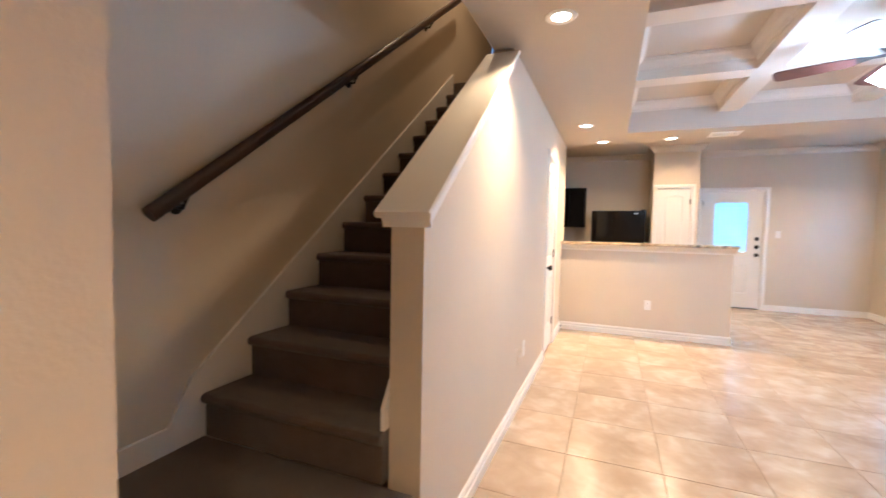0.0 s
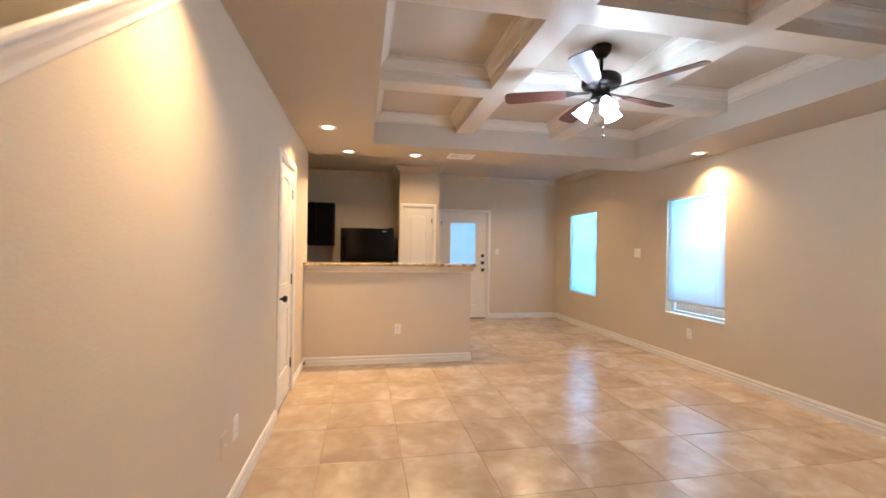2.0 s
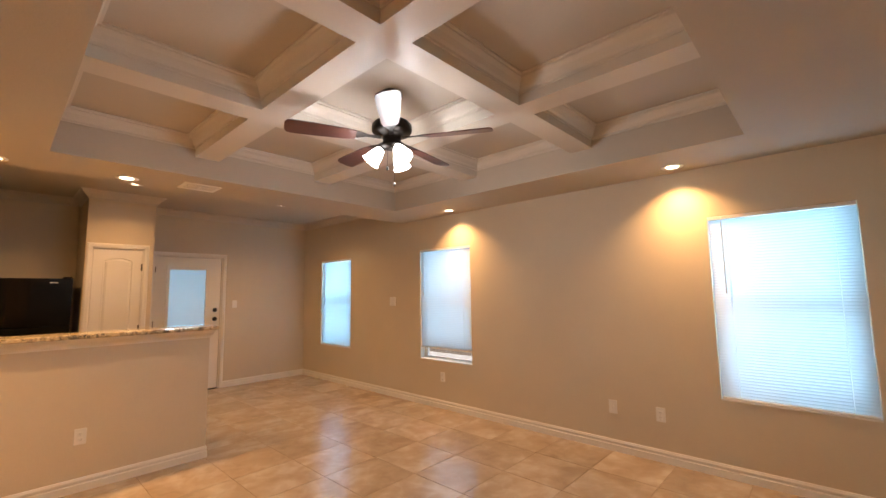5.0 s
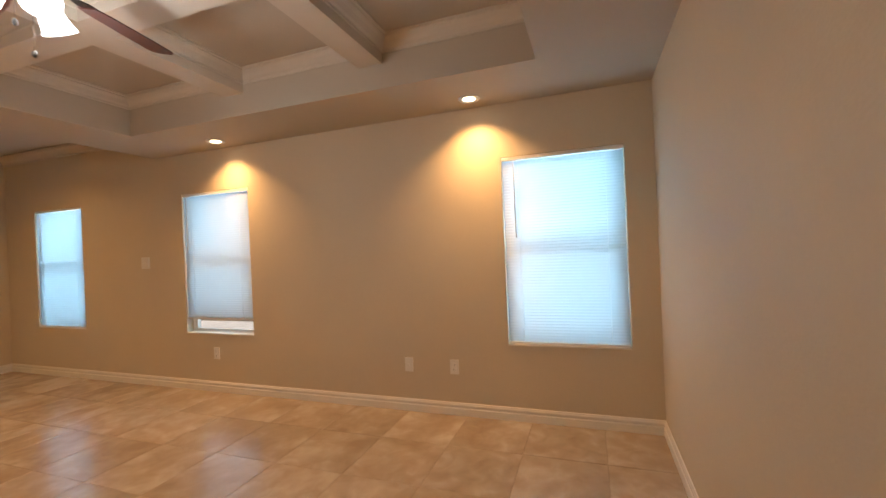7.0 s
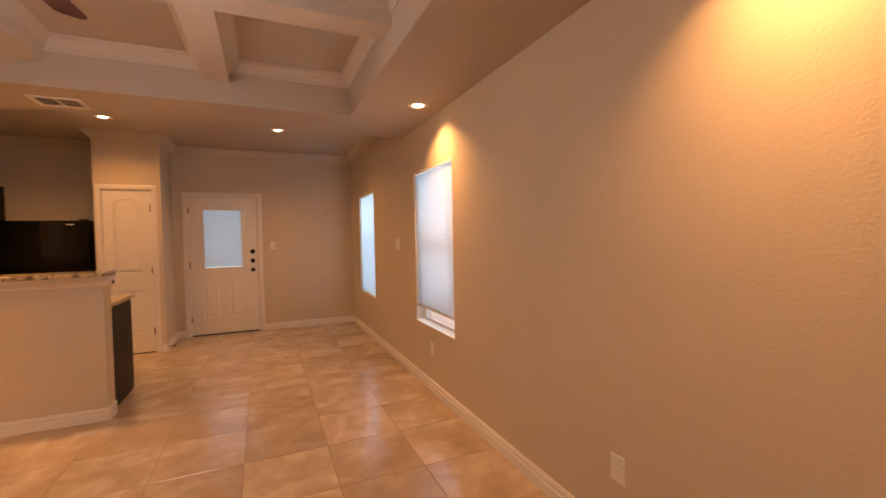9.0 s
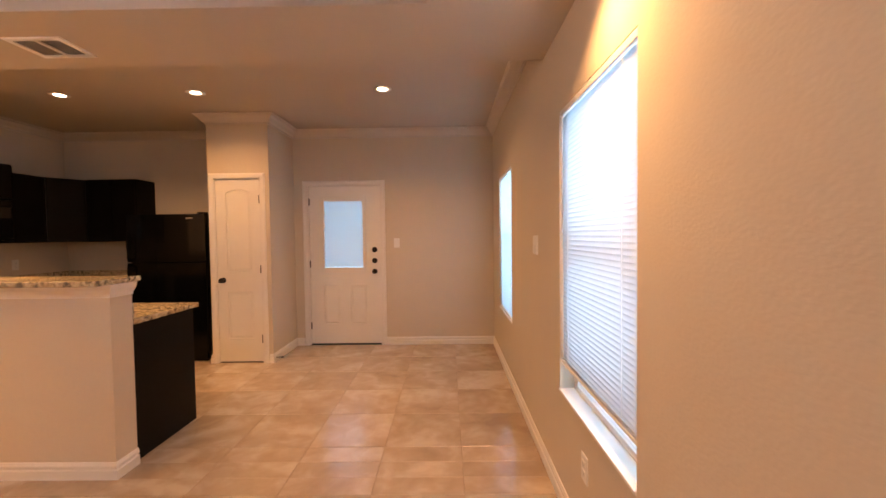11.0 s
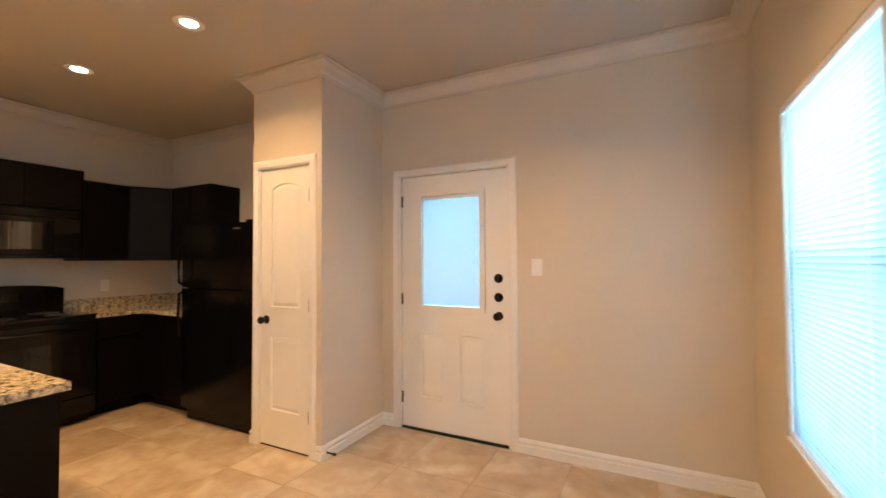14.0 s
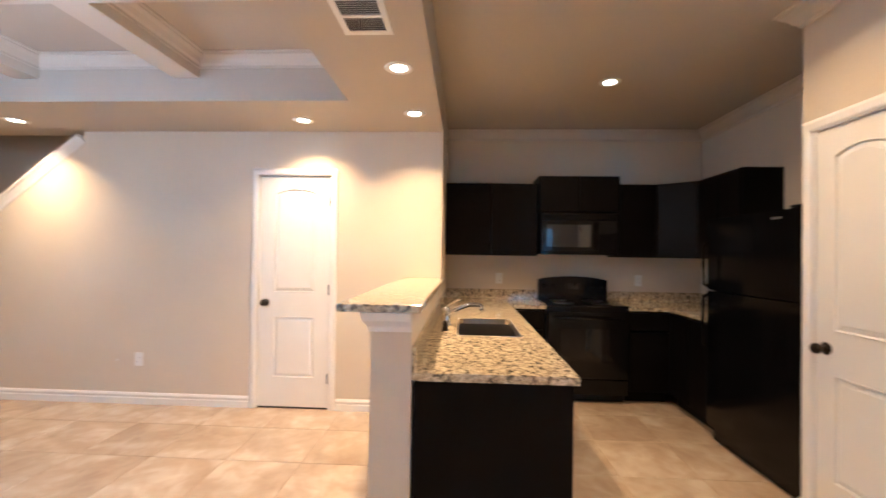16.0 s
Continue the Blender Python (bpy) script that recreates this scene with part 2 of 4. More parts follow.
def lathe(profile, n=20, m=None):
    """Turn (radius, height) pairs round z."""
    bm = bmesh.new()
    rings = []
    for r, z in profile:
        rings.append([bm.verts.new((max(r, 1e-4) * math.cos(2 * math.pi * k / n), max(r, 1e-4) * math.sin(2 * math.pi * k / n), z)) for k in range(n)])
    for a, b in zip(rings, rings[1:]):
        for k in range(n):
            j = (k + 1) % n
            bm.faces.new((a[k], a[j], b[j], b[k]))
    bm.faces.new(rings[0][::-1]), bm.faces.new(rings[-1])
    bmesh.ops.recalc_face_normals(bm, faces=bm.faces[:])
    for f in bm.faces:
        f.smooth = len(f.verts) == 4
    if m is not None:
        bm.transform(m)
    return bm


def tube(points, r, n=10, ends=True):
    """A round bar along a line of points."""
    bm = bmesh.new()
    pts = [Vector(p) for p in points]
    rings = []
    for k, p in enumerate(pts):
        d = ((pts[min(k + 1, len(pts) - 1)] - p).normalized() + (p - pts[max(k - 1, 0)]).normalized()).normalized()
        u = d.cross(Vector((0, 0, 1)) if abs(d.z) < 0.9 else Vector((1, 0, 0))).normalized()
        w = d.cross(u)
        rings.append([bm.verts.new(p + r * (math.cos(2 * math.pi * q / n) * u + math.sin(2 * math.pi * q / n) * w)) for q in range(n)])
    for a, b in zip(rings, rings[1:]):
        for k in range(n):
            j = (k + 1) % n
            f = bm.faces.new((a[k], a[j], b[j], b[k]))
            f.smooth = True
    if ends:
        bm.faces.new(rings[0][::-1]), bm.faces.new(rings[-1])
    bmesh.ops.recalc_face_normals(bm, faces=bm.faces[:])
    return bm


def sweep(path, profile, closed=False):
    """Carry a profile of (out, up) pairs along a level line of (x, y) points, mitred; out is to the left of the way."""
    bm = bmesh.new()
    n = len(path)
    P = [Vector(p) for p in path]
    rings = []
    for k in range(n):
        ways = []
        if closed or k > 0:
            ways.append((P[k] - P[k - 1]).normalized())
        if closed or k < n - 1:
            ways.append((P[(k + 1) % n] - P[k]).normalized())
        norms = [Vector((-w.y, w.x)) for w in ways]
        s = sum(norms, Vector((0, 0)))
        s = s / max(1e-6, s.dot(norms[0]))
        rings.append([bm.verts.new((P[k].x + s.x * o, P[k].y + s.y * o, u)) for o, u in profile])
    m = len(profile)
    for k in range(n if closed else n - 1):
        a, b = rings[k], rings[(k + 1) % n]
        for q in range(m):
            r = (q + 1) % m
            bm.faces.new((a[q], a[r], b[r], b[q]))
    if not closed:
        bm.faces.new(rings[0]), bm.faces.new(rings[-1][::-1])
    bmesh.ops.recalc_face_normals(bm, faces=bm.faces[:])
    return bm


def link_mesh(name, bm, mat):
    me = bpy.data.meshes.new(name)
    bm.to_mesh(me)
    bm.free()
    me.materials.append(mat)
    return me


def part(name, bm, mat, parent, label=""):
    ob = new(name, link_mesh(name, bm, mat))
    ob.parent = parent
    if label:
        ob["label"] = label
    return ob


def structure(name, bm, mat, label, category):
    return tagged(new(name, link_mesh(name, bm, mat)), label, category, kind="structure")


def thing(name, at, label, category, group=""):
    ob = new(name)
    ob.empty_display_size = 0.05
    ob.matrix_basis = at if isinstance(at, Matrix) else Matrix.Translation(at)
    return tagged(ob, label, category, group)


def wall_with_holes(u0, u1, z0, z1, holes):
    """Rectangles (u, z) that fill a wall round its holes (u0, u1, z0, z1)."""
    out, at = [], u0
    for a, b, c, d in sorted(holes):
        out.append((at, a, z0, z1))
        if c > z0:
            out.append((a, b, z0, c))
        if d < z1:
            out.append((a, b, d, z1))
        at = b
    out.append((at, u1, z0, z1))
    return out


# ---- walls ----
DOOR_N = (1.505, 2.440, 0.0, 2.050)
PANTRY_D = (0.722, 1.232, 0.0, 2.050)
CLOSET_D = (4.345, 4.995, 0.0, 2.050)
HALL_D = (0.165, 0.975, 0.0, 2.050)

structure("wall_east", boxes(*[(XE, XE + 0.15, a, b, c, d) for a, b, c, d in wall_with_holes(YS - 0.15, YN + 0.15, -0.05, 2.95, [(a, b, WZ0, WZ1) for a, b in WINDOWS])]), PAINT, "beige textured drywall wall with three window openings", "wall")
structure("wall_north", boxes(*[(a, b, YN, YN + 0.15, c, d) for a, b, c, d in wall_with_holes(XK - 0.15, XE, -0.05, 2.95, [(DOOR_N[0], DOOR_N[1], -0.05, DOOR_N[3])])]), PAINT, "beige textured drywall wall round the back door", "wall")
structure("wall_kitchen_west", boxes((XK - 0.15, XK, YK - 0.145, YN, -0.05, 2.95)), PAINT, "beige drywall wall behind the kitchen cabinets", "wall")
structure("wall_kitchen_south", boxes((XK, XC, YK - 0.145, YK, -0.05, 5.0)), PAINT, "beige drywall wall between kitchen and stairwell", "wall")
structure("wall_pantry_front", boxes(*[(a, b, 7.985, 8.10, c, d) for a, b, c, d in wall_with_holes(0.655, 1.335, 0, ZC, [PANTRY_D])]), PAINT, "narrow beige pantry wall round a door", "wall")
structure("wall_pantry_side", boxes((1.22, 1.335, 8.10, YN, 0, ZC)), PAINT, "beige pantry side wall beside the back door", "wall")
structure("wall_pantry_west", boxes((0.655, 0.72, 8.10, YN, 0, ZC)), PAINT, "beige pantry wall beside the refrigerator", "wall")
structure("wall_stair", join(
    boxes(*[(XCI, XC, a, b, c, d) for a, b, c, d in wall_with_holes(2.705, YK - 0.145, -0.05, 5.0, [(CLOSET_D[0], CLOSET_D[1], -0.05, CLOSET_D[3])])]),
    prism([(1.405, -0.05), (2.705, -0.05), (2.705, 2.400), (1.405, 1.373)], "x", XCI, XC)), PAINT, "beige stair wall sloping down to a low end", "wall")
structure("wall_stairwell_west", boxes((XSW - 0.12, XSW, 0.30, YK - 0.145, -0.05, 5.0)), PAINT, "tall beige stairwell wall with a handrail", "wall")
structure("wall_stairwell_south", boxes((XSW, -0.72, 0.335, 0.455, -0.05, 5.0)), PAINT, "beige stairwell wall behind the landing", "wall")
structure("wall_hall_west", boxes((-0.72, -0.60, -1.60, 0.455, -0.05, 2.95)), PAINT, "beige entry hall wall ending beside the stairs", "wall")
structure("wall_hall_east", boxes(*[(0.80, 0.92, a, b, c, d) for a, b, c, d in wall_with_holes(-1.60, YS, -0.05, 2.95, [(HALL_D[0], HALL_D[1], -0.05, HALL_D[3])])]), PAINT, "beige entry hall wall with a closed door", "wall")
structure("wall_south", boxes((0.92, XE, YS - 0.12, YS, -0.05, 2.95)), PAINT, "beige living room wall beside the entry", "wall")
structure("wall_hall_south", boxes((-0.72, 0.92, -1.72, -1.60, -0.05, 2.95)), PAINT, "beige wall closing the entry hall", "wall")
structure("wall_peninsula", boxes((XC, 1.345, 5.790, 5.955, 0, 1.137)), PAINT, "beige half wall under the granite bar", "half wall")
structure("wall_upstairs", boxes((XCI, XCI + 0.14, -1.6, 2.705, 2.80, 5.0), (XSW, XCI, 0.20, 0.335, 2.95, 5.0)), PAINT, "beige upstairs wall over the entry", "wall")

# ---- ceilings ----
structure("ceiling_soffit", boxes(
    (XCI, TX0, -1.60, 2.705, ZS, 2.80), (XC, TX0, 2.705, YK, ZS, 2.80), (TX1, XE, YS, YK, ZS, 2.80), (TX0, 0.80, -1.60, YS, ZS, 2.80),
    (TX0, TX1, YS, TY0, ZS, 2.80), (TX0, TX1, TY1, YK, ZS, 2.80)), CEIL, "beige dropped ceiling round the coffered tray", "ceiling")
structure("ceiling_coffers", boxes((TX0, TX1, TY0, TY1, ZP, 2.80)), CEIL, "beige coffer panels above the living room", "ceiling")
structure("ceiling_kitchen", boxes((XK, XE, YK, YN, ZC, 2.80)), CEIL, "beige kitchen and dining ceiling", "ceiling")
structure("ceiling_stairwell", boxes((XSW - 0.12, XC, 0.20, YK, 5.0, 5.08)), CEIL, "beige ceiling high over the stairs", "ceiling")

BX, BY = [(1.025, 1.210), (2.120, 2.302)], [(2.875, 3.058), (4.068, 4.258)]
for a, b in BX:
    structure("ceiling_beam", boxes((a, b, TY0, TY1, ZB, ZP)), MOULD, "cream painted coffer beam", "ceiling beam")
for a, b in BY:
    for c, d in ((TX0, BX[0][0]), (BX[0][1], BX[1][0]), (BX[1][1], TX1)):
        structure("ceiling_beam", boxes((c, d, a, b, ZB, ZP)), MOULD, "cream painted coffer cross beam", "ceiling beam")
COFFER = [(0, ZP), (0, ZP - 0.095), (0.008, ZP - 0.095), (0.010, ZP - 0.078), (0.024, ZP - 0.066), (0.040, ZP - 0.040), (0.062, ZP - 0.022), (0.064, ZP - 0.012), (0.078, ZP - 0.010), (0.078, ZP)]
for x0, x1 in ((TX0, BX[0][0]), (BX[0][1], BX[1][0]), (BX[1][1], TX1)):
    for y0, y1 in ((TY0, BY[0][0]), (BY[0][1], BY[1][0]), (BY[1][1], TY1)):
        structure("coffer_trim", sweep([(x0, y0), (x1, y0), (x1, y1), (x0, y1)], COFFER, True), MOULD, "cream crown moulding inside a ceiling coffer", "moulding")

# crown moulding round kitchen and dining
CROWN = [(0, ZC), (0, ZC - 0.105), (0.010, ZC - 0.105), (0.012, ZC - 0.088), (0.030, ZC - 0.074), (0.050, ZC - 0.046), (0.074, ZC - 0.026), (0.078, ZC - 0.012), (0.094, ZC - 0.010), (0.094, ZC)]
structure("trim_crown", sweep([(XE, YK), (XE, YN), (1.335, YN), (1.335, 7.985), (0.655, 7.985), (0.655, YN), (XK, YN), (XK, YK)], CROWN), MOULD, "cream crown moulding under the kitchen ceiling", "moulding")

# ---- baseboards ----
BASE = [(0, 0), (0.015, 0), (0.015, 0.052), (0.012, 0.056), (0.005, 0.058), (0.005, 0.065), (0.012, 0.068), (0.013, 0.082), (0.008, 0.092), (0.006, 0.099), (0, 0.100)]


def baseboard(*path):
    structure("baseboard", sweep(path, BASE), TRIM, "cream baseboard with a stepped profile", "baseboard")


baseboard((0.80, 1.005), (0.80, YS), (XE, YS), (XE, YN), (2.478, YN))
baseboard((1.442, YN), (1.335, YN), (1.335, 7.985), (1.300, 7.985))
baseboard((0.664, 7.985), (0.655, 7.985), (0.655, 8.06))
baseboard((1.345, 5.955), (1.345, 5.790), (XC, 5.790), (XC, 5.060))
baseboard((XC, 4.285), (XC, 1.405), (XCI, 1.405))
baseboard((-0.60, 0.455), (-0.60, -1.60), (0.80, -1.60), (0.80, 0.065))


# ---- floor ----
floor = structure("floor", boxes((XK, XE, -1.6, YN, -0.06, -0.003)), GROUT, "beige travertine-look tile floor with tan grout", "floor")
structure("ground", boxes((-400, 400, -400, 400, -0.35, -0.25)), SOIL, "short lawn and soil outside the windows", "ground")
structure("pavement", boxes((XE + 0.16, 8.44, -2, 16, -0.25, -0.20)), CONCRETE, "pale concrete paving between house and fence", "pavement")

# ---- windows with blinds ----
SL_W = 0.0272


def slat_mesh(length, name):
    """One curved slat along y, its width along x, drawn closed, its room edge up."""
    bm = bmesh.new()
    tilt = radians(80)
    rows = []
    for k in range(4):
        s = (k / 3 - 0.5) * SL_W
        crown = 0.0024 * (1 - (2 * k / 3 - 1) ** 2)
        x, z = -s * math.cos(tilt) - crown * math.sin(tilt), s * math.sin(tilt) - crown * math.cos(tilt)
        rows.append([bm.verts.new((x, y, z)) for y in (-length / 2, length / 2)])
    for a, b in zip(rows, rows[1:]):
        f = bm.faces.new((a[0], a[1], b[1], b[0]))
        f.smooth = True
    g = bmesh.ops.solidify(bm, geom=bm.faces[:], thickness=0.0006)
    return link_mesh(name, bm, SLAT)


def build_window(n, y0, y1, low, wand_at):
    w, h, c = y1 - y0, WZ1 - WZ0, (y0 + y1) / 2
    win = thing(f"window_{n}", (XE + 0.105, c, WZ0), "white vinyl single-hung window set in the drywall opening", "window")
    win["kind"] = "structure"
    fr = 0.032
    part("window_frame", boxes((-0.03, 0.03, -w / 2, -w / 2 + fr, 0, h), (-0.03, 0.03, w / 2 - fr, w / 2, 0, h), (-0.03, 0.03, -w / 2 + fr, w / 2 - fr, 0, 0.020), (-0.03, 0.03, -w / 2 + fr, w / 2 - fr, h - fr, h)), VINYL, win)
    mid = h * 0.5
    sash = 0.026
    part("lower_sash", boxes((-0.028, 0.0, -w / 2 + fr, w / 2 - fr, 0.020, 0.040), (-0.028, 0.0, -w / 2 + fr, w / 2 - fr, mid - 0.02, mid + 0.02), (-0.028, 0.0, -w / 2 + fr, -w / 2 + fr + sash, 0.040, mid - 0.02), (-0.028, 0.0, w / 2 - fr - sash, w / 2 - fr, 0.040, mid - 0.02)), VINYL, win)
    part("upper_sash", boxes((0.002, 0.026, -w / 2 + fr, w / 2 - fr, mid - 0.02, mid + 0.016), (0.002, 0.026, -w / 2 + fr, w / 2 - fr, h - fr - 0.03, h - fr), (0.002, 0.026, -w / 2 + fr, -w / 2 + fr + 0.03, mid + 0.016, h - fr - 0.03), (0.002, 0.026, w / 2 - fr - 0.03, w / 2 - fr, mid + 0.016, h - fr - 0.03)), VINYL, win)
    for name, x, a, b in (("pane", -0.014, 0.040, mid - 0.02), ("pane", 0.014, mid + 0.016, h - fr - 0.03)):
        g = part(name, boxes((x - 0.002, x + 0.002, -w / 2 + fr + 0.03, w / 2 - fr - 0.03, a, b)), GLASS, win, "clear window glass")
        g.visible_shadow = False
    part("insect_screen", boxes((0.031, 0.0316, -w / 2 + fr, w / 2 - fr, 0.020, mid)), SCREEN, win, "fine dark insect screen")
    part("window_sill", soft_box(-0.112, -0.031, -w / 2 + 0.001, w / 2 - 0.001, 0.001, 0.014, 0.003), TRIM, win)

    blind = thing("window_blind", (XE + 0.019, c, WZ0), "white mini blind with closed slats" + (", raised a little above the sill" if low > 0.1 else ", lowered to the sill"), "blind", "window blinds")
    bw = w - 0.008
    part("headrail", soft_box(-0.018, 0.018, -bw / 2, bw / 2, h - 0.030, h - 0.002, 0.003), PLAST, blind)
    part("bottom_rail", soft_box(-0.014, 0.014, -bw / 2 + 0.003, bw / 2 - 0.003, low, low + 0.016, 0.004), PLAST, blind)
    me = slat_mesh(bw - 0.006, "slat")
    pitch = 0.0222
    z = low + 0.028
    while z < h - 0.036:
        s = new("slat", me)
        s.parent = blind
        s.location = (0, 0, z)
        z += pitch
    if low > 0.1:
        part("slat_stack", boxes(*[(-0.012, 0.012, -bw / 2 + 0.003, bw / 2 - 0.003, low + 0.0165 + 0.0011 * k, low + 0.0172 + 0.0011 * k) for k in range(7)]), SLAT, blind)
    for y in (-bw * 0.36, bw * 0.36):
        part("ladder_cord", tube([(-0.0135, y, low + 0.016), (-0.0135, y, h - 0.03)], 0.0009, 5), PLAST, blind)
    wy = bw / 2 - wand_at
    part("tilt_wand", join(tube([(-0.020, wy, h - 0.02), (-0.022, wy, h - 0.05), (-0.022, wy, h - 0.62)], 0.0038, 6)), PLAST, blind)
    lamp = new("daylight", bpy.data.lights.new("daylight", "AREA"))
    lamp.data.shape, lamp.data.size, lamp.data.size_y = "RECTANGLE", w - 0.02, h - low - 0.04
    lamp.data.energy, lamp.data.color = DAY_W * w * (h - low) * (0.98, 0.60, 0.90)[n - 1], DAY
    lamp.matrix_world = look((XE + 0.170, c, WZ0 + low + (h - low) / 2), (XE - 1, c, WZ0 + low + (h - low) / 2))


build_window(1, *WINDOWS[0], 0.016, 0.10)
build_window(2, *WINDOWS[1], 0.150, 0.06)
build_window(3, *WINDOWS[2], 0.016, 0.09)


# ---- doors ----
def casing(u0, u1, z1, width=0.058):
    """A stepped door casing in the (u, z) plane, standing 0..0.016 out along -y, round an opening."""
    prof = [(0, 0), (0, 0.010), (0.010, 0.015), (0.040, 0.017), (0.050, 0.013), (width, 0.008), (width, 0)]
    bm = bmesh.new()
    rings = []
    for u, z, su, sz in ((u0, 0, -1, 0), (u0, z1, -1, 1), (u1, z1, 1, 1), (u1, 0, 1, 0)):
        rings.append([bm.verts.new((u + su * o, -t, z + sz * o)) for o, t in prof])
    for a, b in zip(rings, rings[1:]):
        for k in range(len(prof)):
            j = (k + 1) % len(prof)
            bm.faces.new((a[k], a[j], b[j], b[k]))
    bm.faces.new(rings[0]), bm.faces.new(rings[-1][::-1])
    bmesh.ops.recalc_face_normals(bm, faces=bm.faces[:])
    return bm


def outline_bead(pts, y0, size=0.011):
    """A moulded panel edge round a closed outline of (u, z) points: a lip, a sunken groove and a slope up to the raised field."""
    P = [Vector(p) for p in pts]
    n = len(P)
    prof = [(-0.004, 0.0002), (-0.002, 0.0022), (0.002, 0.0020), (0.35 * size, -0.55 * size), (0.60 * size, -size), (1.0 * size, -size), (1.5 * size, -0.75 * size), (3.2 * size, -0.12 * size), (3.4 * size, -0.12 * size)]
    bm = bmesh.new()
    rings = []
    for k in range(n):
        a, b = (P[k] - P[k - 1]).normalized(), (P[(k + 1) % n] - P[k]).normalized()
        na, nb = Vector((-a.y, a.x)), Vector((-b.y, b.x))
        s = (na + nb) / max(0.3, 1 + na.dot(nb))
        rings.append([bm.verts.new((P[k].x + s.x * o, y0 - t, P[k].y + s.y * o)) for o, t in prof])
    for k in range(n):
        a, b = rings[k], rings[(k + 1) % n]
        for q in range(len(prof) - 1):
            bm.faces.new((a[q], a[q + 1], b[q + 1], b[q]))
    bmesh.ops.recalc_face_normals(bm, faces=bm.faces[:])
    return bm


def panel_outline(u0, u1, z0, z1, arch=0.0):
    pts = [(u0, z0), (u1, z0)]
    if arch:
        pts += [(u1 + (u0 - u1) * k / 10, z1 - arch + arch * math.sin(math.pi * k / 10) ** 0.8) for k in range(11)]
    else:
        pts += [(u1, z1), (u0, z1)]
    return pts


def recessed_slab(w, h, panels, th=0.035):
    """A door face with sunken panels: slab pieces round them, the panel floor deeper."""
    bm = boxes((0, w, 0.0122, th, 0, h))
    zs = sorted({0, h, *[p[2] for p in panels], *[p[3] for p in panels]})
    for z0, z1 in zip(zs, zs[1:]):
        inside = [p for p in panels if p[2] <= z0 and p[3] >= z1]
        at = 0
        for p in sorted(inside):
            box(bm, at, p[0], 0, 0.0121, z0, z1)
            at = p[1]
        box(bm, at, w, 0, 0.0121, z0, z1)
    return bm


KNOB = [(0.032, 0), (0.032, 0.004), (0.026, 0.008), (0.011, 0.010), (0.010, 0.030), (0.020, 0.036), (0.027, 0.046), (0.028, 0.056), (0.022, 0.066), (0.010, 0.070)]
OUT = Matrix.Rotation(radians(90), 4, "X")   # z to -y


def hinge(parent, x, z, y=0.0):
    part("hinge", join(boxes((x - 0.013, x + 0.015, y - 0.004, y + 0.002, z - 0.044, z + 0.044)), tube([(x, y - 0.006, z - 0.046), (x, y - 0.006, z + 0.046)], 0.0055, 8)), HINGE, parent, "dark bronze hinge")


def interior_door(n, m, w, h, knob_side, hinge_side, label, knob=True, hinge_z=(0.27, 1.045, 1.82)):
    """A two-panel arch-top door; local x along the wall, -y towards the room."""
    d = thing(f"door_{n}", m, label, "door")
    d["kind"] = "structure"
    mg = 0.21 * w
    top, low = (mg, w - mg, 1.005, h - 0.125), (mg, w - mg, 0.255, 0.785)
    slab = part("slab", moved(recessed_slab(w - 0.006, h - 0.018, [top, low]), Matrix.Translation((0.003, 0.012, 0.014))), DOORP, d)
    for k, (p, arch) in enumerate(((top, 0.040), (low, 0.0))):
        u0, u1, z0, z1 = p
        pts = panel_outline(u0 + 0.001, u1 - 0.001, z0 + 0.001, z1 - 0.001, arch)
        part("panel_bead", moved(outline_bead(pts, 0.0, 0.011), Matrix.Translation((0.003, 0.012, 0.014))), DOORP, slab)
        inner = panel_outline(u0 + 0.036, u1 - 0.036, z0 + 0.036, z1 - 0.036, arch * 0.9)
        part("raised_panel", moved(prism(inner, "y", 0.0012, 0.0121), Matrix.Translation((0.003, 0.012, 0.014))), DOORP, slab)
        if arch:
            arc = panel_outline(u0, u1, z0, z1, arch)[2:]
            spandrel = [(u1, z1)] + [(u0, z1)] + arc[::-1]
            part("arch_rail", moved(prism(spandrel, "y", 0.0001, 0.0121), Matrix.Translation((0.003, 0.012, 0.014))), DOORP, slab)
    part("casing", casing(-0.008, w + 0.008, h + 0.006), TRIM, d)
    part("jamb", boxes((-0.008, 0, 0.0, 0.11, 0, h), (w, w + 0.008, 0.0, 0.11, 0, h), (-0.008, w + 0.008, 0.0, 0.11, h, h + 0.008)), TRIM, d)
    # dark strip under the slab, coloured as the shade of the gap
    part("sill_gap_shade", boxes((0.003, w - 0.003, 0.016, 0.05, 0.0005, 0.011)), DARK, d)
    if knob:
        kx = 0.062 if knob_side == "a" else w - 0.062
        part("knob", lathe(KNOB, 18, Matrix.Translation((kx, 0.012, 0.925)) @ OUT), BRONZE, d, "dark bronze round knob")
    hx = 0.001 if hinge_side == "a" else w - 0.001
    for z in hinge_z:
        hinge(d, hx, z, 0.011)
    return d


interior_door(1, pose(0.730, 7.985, 0), 0.494, 2.042, "a", "b", "closed cream two-panel arch-top pantry door with bronze knob")
interior_door(2, pose(XC, 4.353, 0, 0, 0, 90), 0.634, 2.042, "a", "b", "closed cream two-panel arch-top closet door under the stairs")
interior_door(3, pose(0.80, 0.967, 0, 0, 0, -90), 0.794, 2.042, "b", "a", "closed cream panelled entry hall door with dark hinges", hinge_z=(0.22, 0.972, 1.79))


